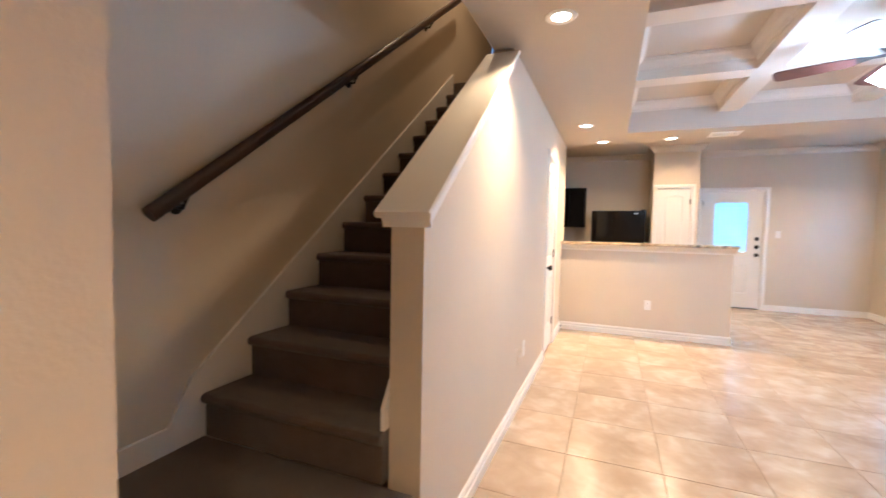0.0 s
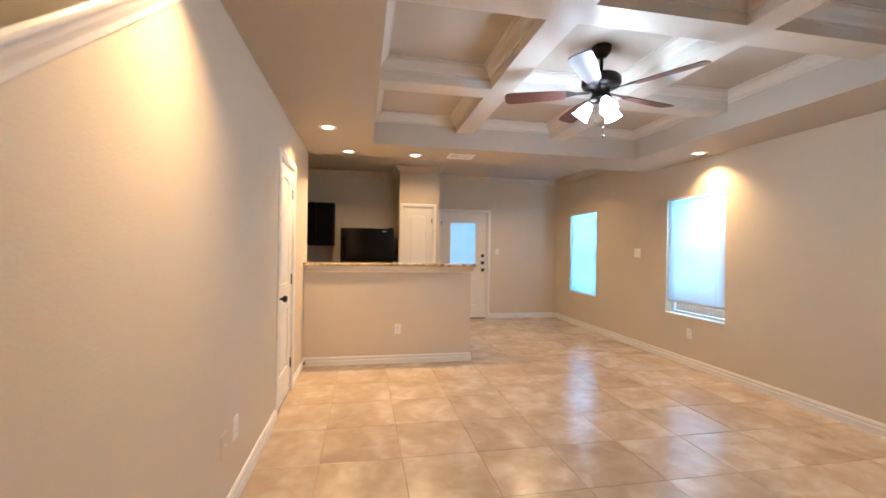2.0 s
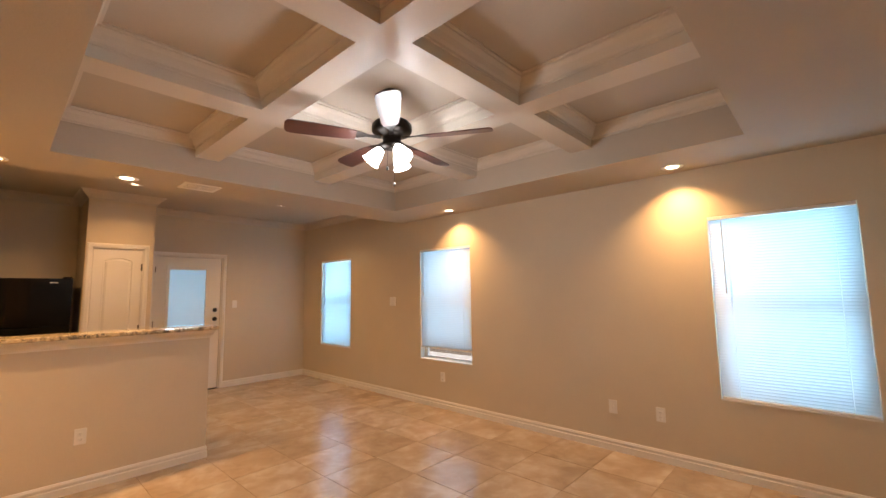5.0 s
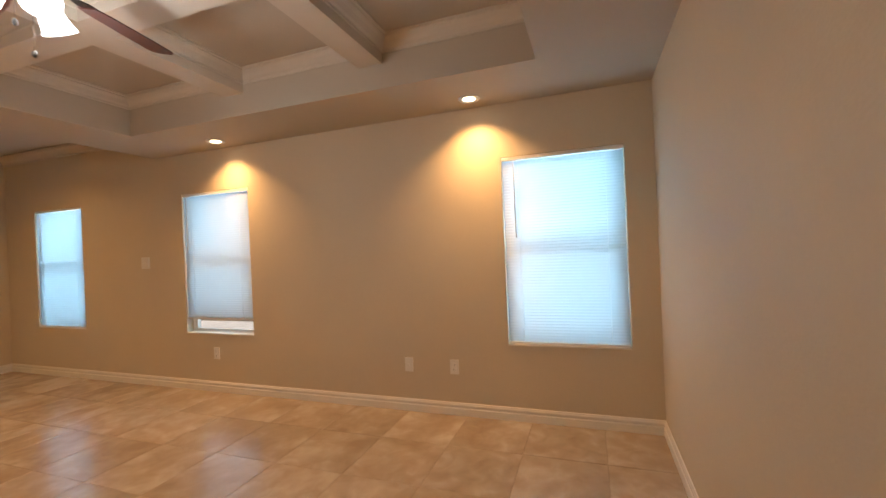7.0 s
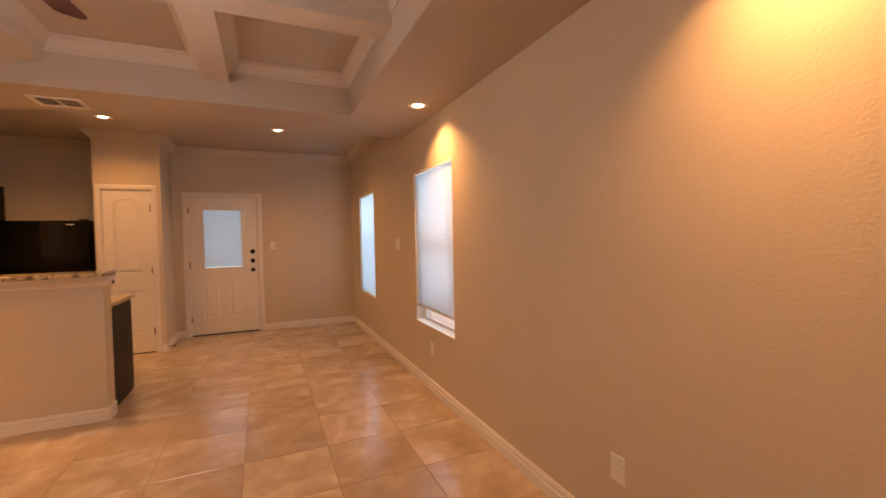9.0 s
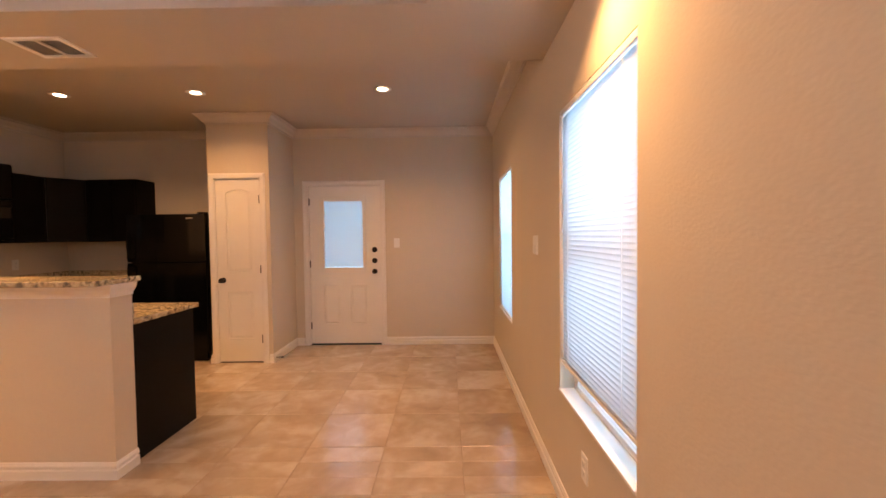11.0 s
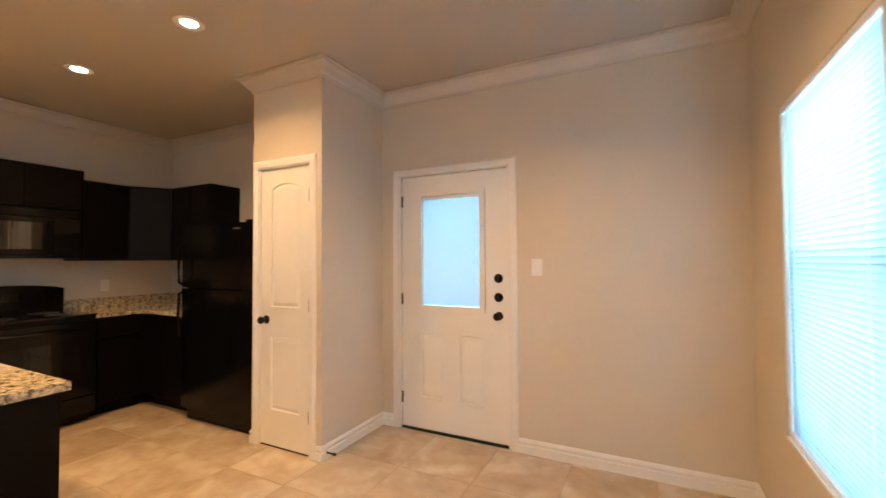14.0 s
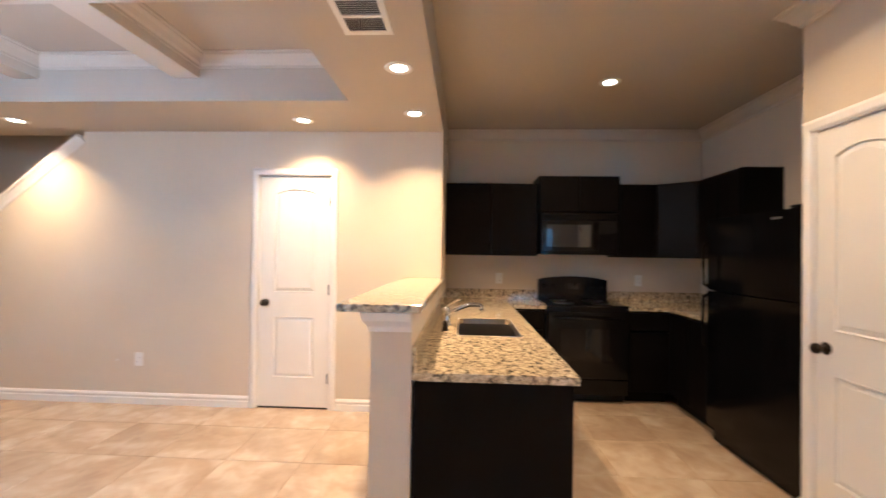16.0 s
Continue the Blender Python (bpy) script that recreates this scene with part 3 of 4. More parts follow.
def back_door():
    w, h = 0.905, 2.040
    d = thing("door_4", pose(1.520, YN, 0), "white half-glass back door with built-in mini blind and three dark locks", "door")
    d["kind"] = "structure"
    g = (0.155, 0.720, 0.965, 1.905)
    lows = [(0.170, 0.385, 0.265, 0.780), (0.515, 0.730, 0.265, 0.780)]
    th, y0 = 0.044, 0.018
    (a0, a1, z0, z1), (b0, b1, _, _) = lows
    bm = boxes((0.003, a0, y0, y0 + th, 0.019, h - 0.004), (b1, w - 0.003, y0, y0 + th, 0.019, h - 0.004), (a0, b1, y0, y0 + th, 0.019, z0), (a1, b0, y0, y0 + th, z0, z1), (a0, b1, y0, y0 + th, z1, g[2]), (a0, b1, y0, y0 + th, g[3], h - 0.004),
               (a0, a1, y0 + 0.0122, y0 + th, z0, z1), (b0, b1, y0 + 0.0122, y0 + th, z0, z1))
    slab = part("slab", bm, DOORP, d)
    for p in lows:
        pts = panel_outline(*p)
        part("panel_bead", outline_bead(pts, y0, 0.011), DOORP, slab)
        part("raised_panel", prism(panel_outline(p[0] + 0.036, p[1] - 0.036, p[2] + 0.036, p[3] - 0.036), "y", y0 + 0.0012, y0 + 0.0121), DOORP, slab)
    lf = 0.034
    lite = part("lite_frame", boxes((g[0] - 0.006, g[0] + lf, y0 - 0.012, y0 + th, g[2] - 0.006, g[3] + 0.006), (g[1] - lf, g[1] + 0.006, y0 - 0.012, y0 + th, g[2] - 0.006, g[3] + 0.006), (g[0] + lf, g[1] - lf, y0 - 0.012, y0 + th, g[2] - 0.006, g[2] + lf), (g[0] + lf, g[1] - lf, y0 - 0.012, y0 + th, g[3] - lf, g[3] + 0.006)), DOORP, d, "raised white plastic frame round the door glass")
    for y in (y0 + 0.004, y0 + 0.036):
        pane = part("pane", boxes((g[0] + lf, g[1] - lf, y - 0.0015, y + 0.0015, g[2] + lf, g[3] - lf)), GLASS, lite)
        pane.visible_shadow = False
    gw = g[1] - g[0] - 2 * lf
    sm = bmesh.new()
    t = radians(63)
    a, b = (-0.0069 * math.cos(t), -0.0069 * math.sin(t)), (0.0069 * math.cos(t), 0.0069 * math.sin(t))
    q = [sm.verts.new(v) for v in ((-gw / 2, *a), (gw / 2, *a), (gw / 2, *b), (-gw / 2, *b))]
    sm.faces.new(q)
    bmesh.ops.solidify(sm, geom=sm.faces[:], thickness=0.0005)
    me = link_mesh("slat", sm, DOORSLAT)
    z = g[2] + lf + 0.010
    while z < g[3] - lf - 0.030:
        s = new("slat", me)
        s.parent = lite
        s.location = ((g[0] + g[1]) / 2, y0 + 0.020, z)
        z += 0.0108
    part("headrail", boxes((g[0] + lf, g[1] - lf, y0 + 0.010, y0 + 0.030, g[3] - lf - 0.026, g[3] - lf)), PLAST, lite)
    part("blind_slider", soft_box(g[1] - 0.020, g[1] - 0.008, y0 - 0.022, y0 - 0.012, 1.60, 1.66, 0.002), PLAST, lite)
    part("casing", casing(-0.016, w + 0.016, h + 0.008), TRIM, d)
    part("jamb", boxes((-0.016, -0.001, 0.0, 0.13, 0, h + 0.008), (w + 0.001, w + 0.016, 0.0, 0.13, 0, h + 0.008), (-0.001, w + 0.001, 0.0, 0.13, h + 0.001, h + 0.008)), TRIM, d)
    # added dark strips: shade for the slab's edge gap, blocking light from outside
    part("gap_shade_strip", boxes((-0.001, 0.012, y0 + th + 0.001, y0 + th + 0.014, 0.017, h), (w - 0.012, w + 0.001, y0 + th + 0.001, y0 + th + 0.014, 0.017, h), (0.012, w - 0.012, y0 + th + 0.001, y0 + th + 0.014, h - 0.014, h + 0.001)), DARK, d, "dark strip standing in for shade in the door's edge gap")
    part("threshold", soft_box(-0.016, w + 0.016, 0.004, 0.14, 0.0005, 0.016, 0.003), BRONZE, d, "dark metal threshold")
    for z in (1.222, 1.082):
        part("deadbolt", lathe([(0.034, 0), (0.034, 0.006), (0.030, 0.012), (0.018, 0.014), (0.018, 0.020), (0.008, 0.022)], 20, Matrix.Translation((0.832, y0, z)) @ OUT), BRONZE, d, "dark bronze deadbolt")
        part("thumb_turn", soft_box(0.828, 0.836, y0 - 0.040, y0 - 0.020, z - 0.014, z + 0.014, 0.002), BRONZE, d)
    part("knob", lathe(KNOB, 18, Matrix.Translation((0.832, y0, 0.945)) @ OUT), BRONZE, d, "dark bronze round knob")
    for z in (1.84, 1.045, 0.25):
        hinge(d, -0.004, z, 0.014)
    lamp = new("daylight", bpy.data.lights.new("daylight", "AREA"))
    lamp.data.shape, lamp.data.size, lamp.data.size_y = "RECTANGLE", 0.60, 0.92
    lamp.data.energy, lamp.data.color = DAY_W * 0.24, DAY
    lamp.matrix_world = look((1.957, YN + 0.20, 1.435), (1.957, YN - 1, 1.435))


back_door()


# ---- stairs ----
LZ, RISE, RUN, Y1 = 0.390, 0.190, 0.250, 1.335


def carpet_block(y0, y1, z0, z1, x0=XSW + 0.020, x1=XCI - 0.002):
    """A carpeted step with a rounded nose hanging over its riser."""
    r = 0.022
    pts = [(y1, z0), (y1, z1)] + [(y0 + r - r * math.sin(a), z1 - r + r * math.cos(a)) for a in [math.pi * k / 6 for k in range(7)]]
    pts += [(y0 + 0.026, z1 - 2.1 * r), (y0 + 0.026, z0)]
    return prism(pts, "x", x0, x1)


stairs = tagged(new("staircase"), "brown carpeted staircase rising beside the sloped half wall", "staircase")
part("landing", boxes((XSW + 0.002, -0.585, 0.457, Y1 + 0.02, -0.02, LZ)), CARPET, stairs, "brown carpeted landing")
for k in range(12):
    y = Y1 + RUN * k
    part("step", carpet_block(y, y + RUN + 0.03, LZ + RISE * k - 0.001, LZ + RISE * (k + 1)), CARPET, stairs)
part("step", boxes((-0.585, -0.345, 0.457, 1.40, -0.02, 0.195)), CARPET, stairs)
part("upper_landing", boxes((XSW + 0.002, XCI - 0.002, Y1 + RUN * 12, YK - 0.147, 2.50, LZ + RISE * 12 + 0.19)), CARPET, stairs)
slope = RISE / RUN
ZSK = LZ + RISE + 0.085
structure("trim_stair_skirt", prism([(0.457, LZ), (0.457, LZ + 0.10), (1.20, LZ + 0.10), (1.30, ZSK), (4.30, ZSK + slope * 3.0), (4.30, ZSK + slope * 3.0 - 0.55), (1.36, LZ)], "x", XSW + 0.001, XSW + 0.017), TRIM, "cream stair skirt board on the stairwell wall", "skirt board")
structure("trim_stair_skirt", prism([(1.375, LZ), (1.375, LZ + 0.27), (1.43, ZSK + 0.08), (4.30, ZSK + slope * 2.87), (4.30, ZSK + slope * 2.87 - 0.55), (1.44, LZ)], "x", XCI - 0.019, XCI - 0.003), TRIM, "cream stair skirt board on the half wall", "skirt board")

# cap of the sloped half wall
capdir = Vector((0, 2.705 - 1.405, 2.400 - 1.373)).normalized()
capup = Vector((0, -capdir.z, capdir.y))


def along_cap(profile, s0, s1):
    """Sweep (x, up) pairs along the half wall's slope."""
    o = Vector((0, 1.405, 1.373))
    bm = bmesh.new()
    rings = []
    for s in (s0, s1):
        rings.append([bm.verts.new(o + capdir * s + capup * u + Vector((x, 0, 0))) for x, u in profile])
    n = len(profile)
    for k in range(n):
        bm.faces.new((rings[0][k], rings[0][(k + 1) % n], rings[1][(k + 1) % n], rings[1][k]))
    bm.faces.new(rings[0]), bm.faces.new(rings[1][::-1])
    bmesh.ops.recalc_face_normals(bm, faces=bm.faces[:])
    return bm


cap = tagged(new("trim_wall_cap"), "cream painted wooden cap on the sloped half wall", "wall cap", kind="structure")
xa, xb = XCI - 0.040, XC + 0.040
part("cap_board", along_cap([(xa, 0.002), (xb, 0.002), (xb + 0.005, 0.010), (xb + 0.005, 0.020), (xb, 0.028), (xa, 0.028), (xa - 0.005, 0.020), (xa - 0.005, 0.010)], -0.050, 1.63), TRIM, cap)
for x0, sgn in ((XC, 1), (XCI, -1)):
    part("cap_moulding", along_cap([(x0 + sgn * 0.001, -0.060), (x0 + sgn * 0.008, -0.060), (x0 + sgn * 0.012, -0.040), (x0 + sgn * 0.026, -0.018), (x0 + sgn * 0.034, 0.0015), (x0 + sgn * 0.001, 0.0015)], -0.006, 1.63), TRIM, cap)
part("end_moulding", moved(prism([(1.404, 1.313), (1.396, 1.313), (1.390, 1.333), (1.376, 1.350), (1.368, 1.362), (1.404, 1.362)], "x", XCI - 0.030, XC + 0.030), Matrix.Identity(4)), TRIM, cap)

rail = tagged(new("handrail"), "dark brown wooden handrail on bronze wall brackets", "handrail")
RX, RS = -1.535, 0.742
ry = [(1.100, 1.340), (4.300, 1.340 + RS * 3.2)]
prof = [(0.026 * math.cos(a) * (1 if math.sin(a) > 0 else 0.8), 0.031 * math.sin(a)) for a in [2 * math.pi * k / 14 for k in range(14)]]
bm = bmesh.new()
rings = [[bm.verts.new((RX + px, y - pz * 0.6, z + pz * 0.8)) for px, pz in prof] for y, z in ry]
for k in range(14):
    f = bm.faces.new((rings[0][k], rings[0][(k + 1) % 14], rings[1][(k + 1) % 14], rings[1][k]))
    f.smooth = True
bm.faces.new(rings[0]), bm.faces.new(rings[1][::-1])
bmesh.ops.recalc_face_normals(bm, faces=bm.faces[:])
part("rail", bm, RAILWOOD, rail)
for y in (1.25, 2.42, 3.60):
    z = 1.340 + RS * (y - 1.10)
    part("bracket", join(tube([(XSW, y, z - 0.075), (XSW + 0.045, y, z - 0.080), (RX, y, z - 0.030)], 0.007, 8), lathe([(0.030, 0), (0.030, 0.004), (0.018, 0.010), (0.008, 0.012)], 14, Matrix.Translation((XSW, y, z - 0.075)) @ Matrix.Rotation(radians(90), 4, "Y"))), BRONZE, rail, "dark bronze wall bracket")


# ---- kitchen ----
def shaker(w, h, t=0.020):
    """A framed cabinet front: x 0..w, z 0..h, its face towards -y."""
    bm = boxes((0, w, -t, 0, 0, h))
    front = min(bm.faces, key=lambda q: q.calc_center_median().y)
    bmesh.ops.inset_region(bm, faces=[front], thickness=0.056)
    bmesh.ops.inset_region(bm, faces=[front], thickness=0.004, depth=-0.009)
    return bm


def cabinet(name, m, w, d, h, fronts, label, toe=0.0, group="kitchen cabinets"):
    """A cabinet: local x along its front, y into the wall, z up; fronts are (x0, x1, z0, z1)."""
    c = thing(name, m, label, "cabinet", group)
    body = boxes((0, w, 0, d, toe, h)) if not toe else boxes((0, w, 0, d, toe, h), (0, w, 0.07, d, 0.001, toe))
    part("body", body, ESPRESSO, c)
    for x0, x1, z0, z1 in fronts:
        name2 = "drawer" if z1 - z0 < 0.2 else "door"
        part(name2, moved(shaker(x1 - x0, z1 - z0) if z1 - z0 > 0.2 else soft_box(0, x1 - x0, -0.020, 0, 0, z1 - z0, 0.003), Matrix.Translation((x0, -0.001, z0))), ESPRESSO, c)
    return c


def two_doors(w, z0, z1, g=0.003):
    return [(0.012, w / 2 - g / 2, z0, z1), (w / 2 + g / 2, w - 0.012, z0, z1)]


WEST = pose(0, 0, 0, 0, 0, 90)          # a front that faces east
CT = 0.868                               # underside of the stone
XF = XK + 0.600                          # base cabinet fronts on the west wall
XU = XK + 0.320
e = 0.002
# west wall uppers
cabinet("wall_cabinet", Matrix.Translation((XU, YK + e, 1.370)) @ WEST, 0.940, 0.316, 0.740, two_doors(0.940, 0.012, 0.728), "dark espresso two-door wall cabinet")
cabinet("wall_cabinet", Matrix.Translation((XU + 0.045, 6.912, 1.812)) @ WEST, 0.800, 0.360, 0.370, two_doors(0.800, 0.012, 0.358), "short raised dark espresso cabinet above the microwave")
cabinet("wall_cabinet", Matrix.Translation((XU, 7.716, 1.370)) @ WEST, 0.370, 0.316, 0.740, [(0.012, 0.358, 0.012, 0.728)], "narrow dark espresso single-door wall cabinet")
# diagonal corner upper
corner = thing("wall_cabinet", (0, 0, 1.370), "dark espresso corner wall cabinet with a diagonal door", "cabinet", "kitchen cabinets")
P0, P1 = (XU, 8.090), (-1.045, YN - 0.320)
part("body", prism([(XK + e, 8.090), P0, P1, (-1.045, YN - e), (XK + e, YN - e)], "z", 0, 0.740), ESPRESSO, corner)
ang = math.atan2(P1[1] - P0[1], P1[0] - P0[0])
wd = math.hypot(P1[0] - P0[0], P1[1] - P0[1])
part("door", moved(shaker(wd - 0.03, 0.716), Matrix.Translation((P0[0], P0[1], 0.012)) @ Matrix.Rotation(ang, 4, "Z") @ Matrix.Translation((0.015, -0.001, 0))), ESPRESSO, corner)
# above the refrigerator, on the north wall
cabinet("wall_cabinet", pose(-1.040, YN - 0.320, 1.370), 0.595, 0.318, 0.745, two_doors(0.595, 0.012, 0.733), "dark espresso wall cabinet beside the refrigerator")
# bases
cabinet("base_cabinet", Matrix.Translation((XF, 6.560, 0)) @ WEST, 0.380, 0.596, CT, [(0.012, 0.368, 0.115, 0.670), (0.012, 0.368, 0.690, 0.850)], "dark espresso base cabinet beside the range", 0.10)
cabinet("base_cabinet", Matrix.Translation((XF, 7.712, 0)) @ WEST, 0.385, 0.596, CT, [(0.012, 0.373, 0.115, 0.670), (0.012, 0.373, 0.690, 0.850)], "dark espresso base cabinet beside the range", 0.10)
cabinet("base_cabinet", pose(XF + 0.004, 8.100, 0), 0.670, 0.606, CT, two_doors(0.670, 0.115, 0.850), "dark espresso base cabinet beside the refrigerator", 0.10)
pen_cab = cabinet("base_cabinet", pose(1.305, 6.585, 0, 0, 0, 180), 1.90, 0.622, CT, [(0.012 + 0.47 * k, 0.470 + 0.47 * k, 0.115, 0.850) for k in range(4)], "dark espresso peninsula base cabinet with a plain end panel", 0.10)
part("end_panel", boxes((-0.018, -0.001, -0.004, 0.622, 0.001, CT)), ESPRESSO, pen_cab, "plain dark end panel")


def slab_round(x0, x1, y0, y1, z0, z1):
    return soft_box(x0, x1, y0, y1, z0, z1, 0.006, 2)


# worktops
SX0, SX1, SY0, SY1 = -0.060, 0.575, 6.125, 6.500
top = tagged(new("worktop"), "speckled tan and brown granite kitchen worktop", "worktop")
for b in ((SX1, 1.352, 5.957, 6.615), (XF + 0.026, SX0, 5.957, 6.615), (SX0, SX1, 5.957, SY0), (SX0, SX1, SY1, 6.615)):
    part("peninsula_top", boxes((*b, CT + 0.001, CT + 0.033)), GRANITE, top)
for cx, sx in ((SX0, 1), (SX1, -1)):
    for cy, sy in ((SY0, 1), (SY1, -1)):
        r = 0.060
        arc = [(cx + sx * (r - r * math.cos(a)), cy + sy * (r - r * math.sin(a))) for a in [math.pi / 2 * k / 6 for k in range(7)]]
        part("cutout_corner", prism([(cx, cy)] + arc, "z", CT + 0.001, CT + 0.0328), GRANITE, top)
for b in ((XK + e, XF + 0.026, YK + e, 6.942), (XK + e, XF + 0.026, 7.710, YN - e)):
    part("west_top", boxes((*b, CT + 0.001, CT + 0.033)), GRANITE, top)
part("north_top", boxes((XF + 0.026, -0.330, 8.076, YN - e, CT + 0.001, CT + 0.033)), GRANITE, top)
for b in ((XK + e, XK + 0.022, YK + 0.022, 6.942), (XK + e, XK + 0.022, 7.710, YN - 0.022), (XK + 0.022, -0.330, YN - 0.022, YN - e), (XK + 0.022, XC, YK + e, YK + 0.022)):
    part("backsplash", boxes((*b, CT + 0.033, CT + 0.133)), GRANITE, top)
part("bar_backsplash", boxes((XC + 0.001, 1.340, 5.957, 5.974, CT + 0.033, CT + 0.133)), GRANITE, top, "low granite splash behind the sink")
bar = tagged(new("bar_top"), "raised speckled granite bar top with a polished edge", "bar top")
part("slab", slab_round(XC + 0.001, 1.378, 5.655, 5.994, 1.138, 1.170), GRANITE, bar)
structure("trim_bar", sweep([(XC + 0.002, 5.790), (1.345, 5.790), (1.345, 5.955)], [(0, 1.137), (0, 1.060), (-0.008, 1.060), (-0.012, 1.080), (-0.030, 1.105), (-0.038, 1.137)]), TRIM, "cream moulding under the granite bar top", "moulding")

# sink and tap
sink = tagged(new("sink"), "undermount stainless steel kitchen sink bowl", "sink")
bm = soft_box(SX0 - 0.004, SX1 + 0.004, SY0 - 0.004, SY1 + 0.004, 0.690, CT + 0.020, 0.045, 4)
bmesh.ops.delete(bm, geom=[f for f in bm.faces if f.calc_center_median().z > CT - 0.030], context="FACES")
bmesh.ops.recalc_face_normals(bm, faces=bm.faces[:])
for f in bm.faces:
    f.smooth = True
bmesh.ops.solidify(bm, geom=bm.faces[:], thickness=0.002)
part("bowl", bm, SINKSTEEL, sink)
part("rim", boxes((SX0 - 0.004, SX1 + 0.004, SY0 - 0.003, SY0 + 0.005, CT - 0.035, CT + 0.036), (SX0 - 0.004, SX1 + 0.004, SY1 - 0.005, SY1 + 0.003, CT - 0.035, CT + 0.036), (SX0 - 0.003, SX0 + 0.005, SY0 + 0.005, SY1 - 0.005, CT - 0.035, CT + 0.036), (SX1 - 0.005, SX1 + 0.003, SY0 + 0.005, SY1 - 0.005, CT - 0.035, CT + 0.036)), STEEL, sink)
part("drain", lathe([(0.045, 0), (0.045, 0.003), (0.030, 0.002), (0.010, 0.001)], 20, Matrix.Translation((0.26, 6.31, 0.692))), CHROME, sink)
tap = thing("faucet", (0.230, 6.048, CT + 0.033), "chrome single-lever kitchen faucet with a low spout", "faucet")
part("base", lathe([(0.034, 0), (0.034, 0.006), (0.028, 0.012), (0.026, 0.085), (0.028, 0.095), (0.024, 0.112), (0.012, 0.120)], 18), CHROME, tap)
part("spout", tube([(0, 0.0, 0.060), (0, 0.060, 0.105), (0, 0.150, 0.140), (0, 0.215, 0.140), (0, 0.232, 0.128), (0, 0.235, 0.100)], 0.015, 12), CHROME, tap)
part("lever", tube([(0, 0, 0.108), (0.008, 0.020, 0.135), (0.022, 0.075, 0.168), (0.026, 0.095, 0.172)], 0.010, 10), CHROME, tap)
part("sprayer", lathe([(0.022, 0), (0.020, 0.010), (0.014, 0.030), (0.016, 0.050), (0.012, 0.060)], 14, Matrix.Translation((0.20, 0.0, 0))), BRONZE, tap, "black side sprayer")

# range
rg = thing("range", Matrix.Translation((XK + 0.660, 6.946, 0)) @ WEST, "black freestanding electric range with a glass oven door", "range")
W = 0.760
part("body", boxes((0, W, 0.030, 0.650, 0.080, 0.895), (0.02, W - 0.02, 0.090, 0.650, 0.001, 0.080)), BLACKTEX, rg)
part("cooktop", soft_box(-0.001, W + 0.001, 0.010, 0.640, 0.896, 0.914, 0.005), BLACKGLASS, rg, "smooth black glass cooktop")
bgp = [(0.02, 0.914), (W - 0.02, 0.914), (W - 0.02, 1.120)] + [(W - 0.02 - (W - 0.04) * k / 12, 1.120 + 0.038 * math.sin(math.pi * k / 12) ** 0.6) for k in range(1, 12)] + [(0.02, 1.120)]
bg = part("backguard", prism(bgp, "y", 0.560, 0.640), BLACK, rg)
part("display", soft_box(0.29, 0.47, 0.555, 0.561, 1.02, 1.09, 0.002), BLACKGLASS, bg)
for x in (0.08, 0.17, 0.59, 0.68):
    part("control_knob", lathe([(0.022, 0), (0.020, 0.014), (0.006, 0.018)], 14, Matrix.Translation((x, 0.560, 1.055)) @ OUT), BLACK, bg)
odoor = part("oven_door", soft_box(0.008, W - 0.008, -0.002, 0.029, 0.235, 0.855, 0.005), BLACK, rg)
part("oven_window", soft_box(0.12, W - 0.12, -0.005, 0.0, 0.40, 0.70, 0.002), BLACKGLASS, odoor)
part("handle", join(tube([(0.07, -0.045, 0.800), (W - 0.07, -0.045, 0.800)], 0.011, 10), tube([(0.09, 0.0, 0.800), (0.09, -0.045, 0.800)], 0.009, 8), tube([(W - 0.09, 0.0, 0.800), (W - 0.09, -0.045, 0.800)], 0.009, 8)), BLACK, odoor)
part("storage_drawer", soft_box(0.008, W - 0.008, 0.0, 0.029, 0.085, 0.225, 0.005), BLACK, rg)
for x, y, r in ((0.20, 0.20, 0.10), (0.56, 0.20, 0.08), (0.20, 0.45, 0.08), (0.56, 0.45, 0.10)):
    part("burner_ring", lathe([(r, 0), (r, 0.0008), (r - 0.006, 0.0008), (r - 0.006, 0)], 28, Matrix.Translation((x, y, 0.9142))), STEEL, rg, "faint printed burner ring")

# microwave
mw = thing("microwave", Matrix.Translation((XK + 0.395, 6.934, 1.390)) @ WEST, "black over-the-range microwave with a window door", "microwave")
part("body", boxes((0, 0.756, 0.022, 0.390, 0, 0.418)), BLACKTEX, mw)
mdoor = part("door", soft_box(0.004, 0.560, 0.0, 0.021, 0.030, 0.345, 0.004), BLACK, mw)
part("window", soft_box(0.050, 0.490, -0.004, 0.001, 0.075, 0.300, 0.002), OVENGLASS, mdoor, "glossy black door window")
part("handle", tube([(0.535, 0.0, 0.06), (0.535, -0.035, 0.08), (0.535, -0.035, 0.30), (0.535, 0.0, 0.32)], 0.010, 8), BLACK, mdoor)
part("control_panel", soft_box(0.566, 0.752, 0.002, 0.021, 0.030, 0.345, 0.004), BLACKGLASS, mw)
part("vent_grille", boxes(*[(0.02, 0.736, 0.002 + 0.004 * (k % 2), 0.021, 0.356 + 0.009 * k, 0.363 + 0.009 * k) for k in range(6)]), BLACK, mw)
part("bottom_lip", soft_box(0.002, 0.754, 0.004, 0.021, 0.001, 0.026, 0.003), BLACK, mw)

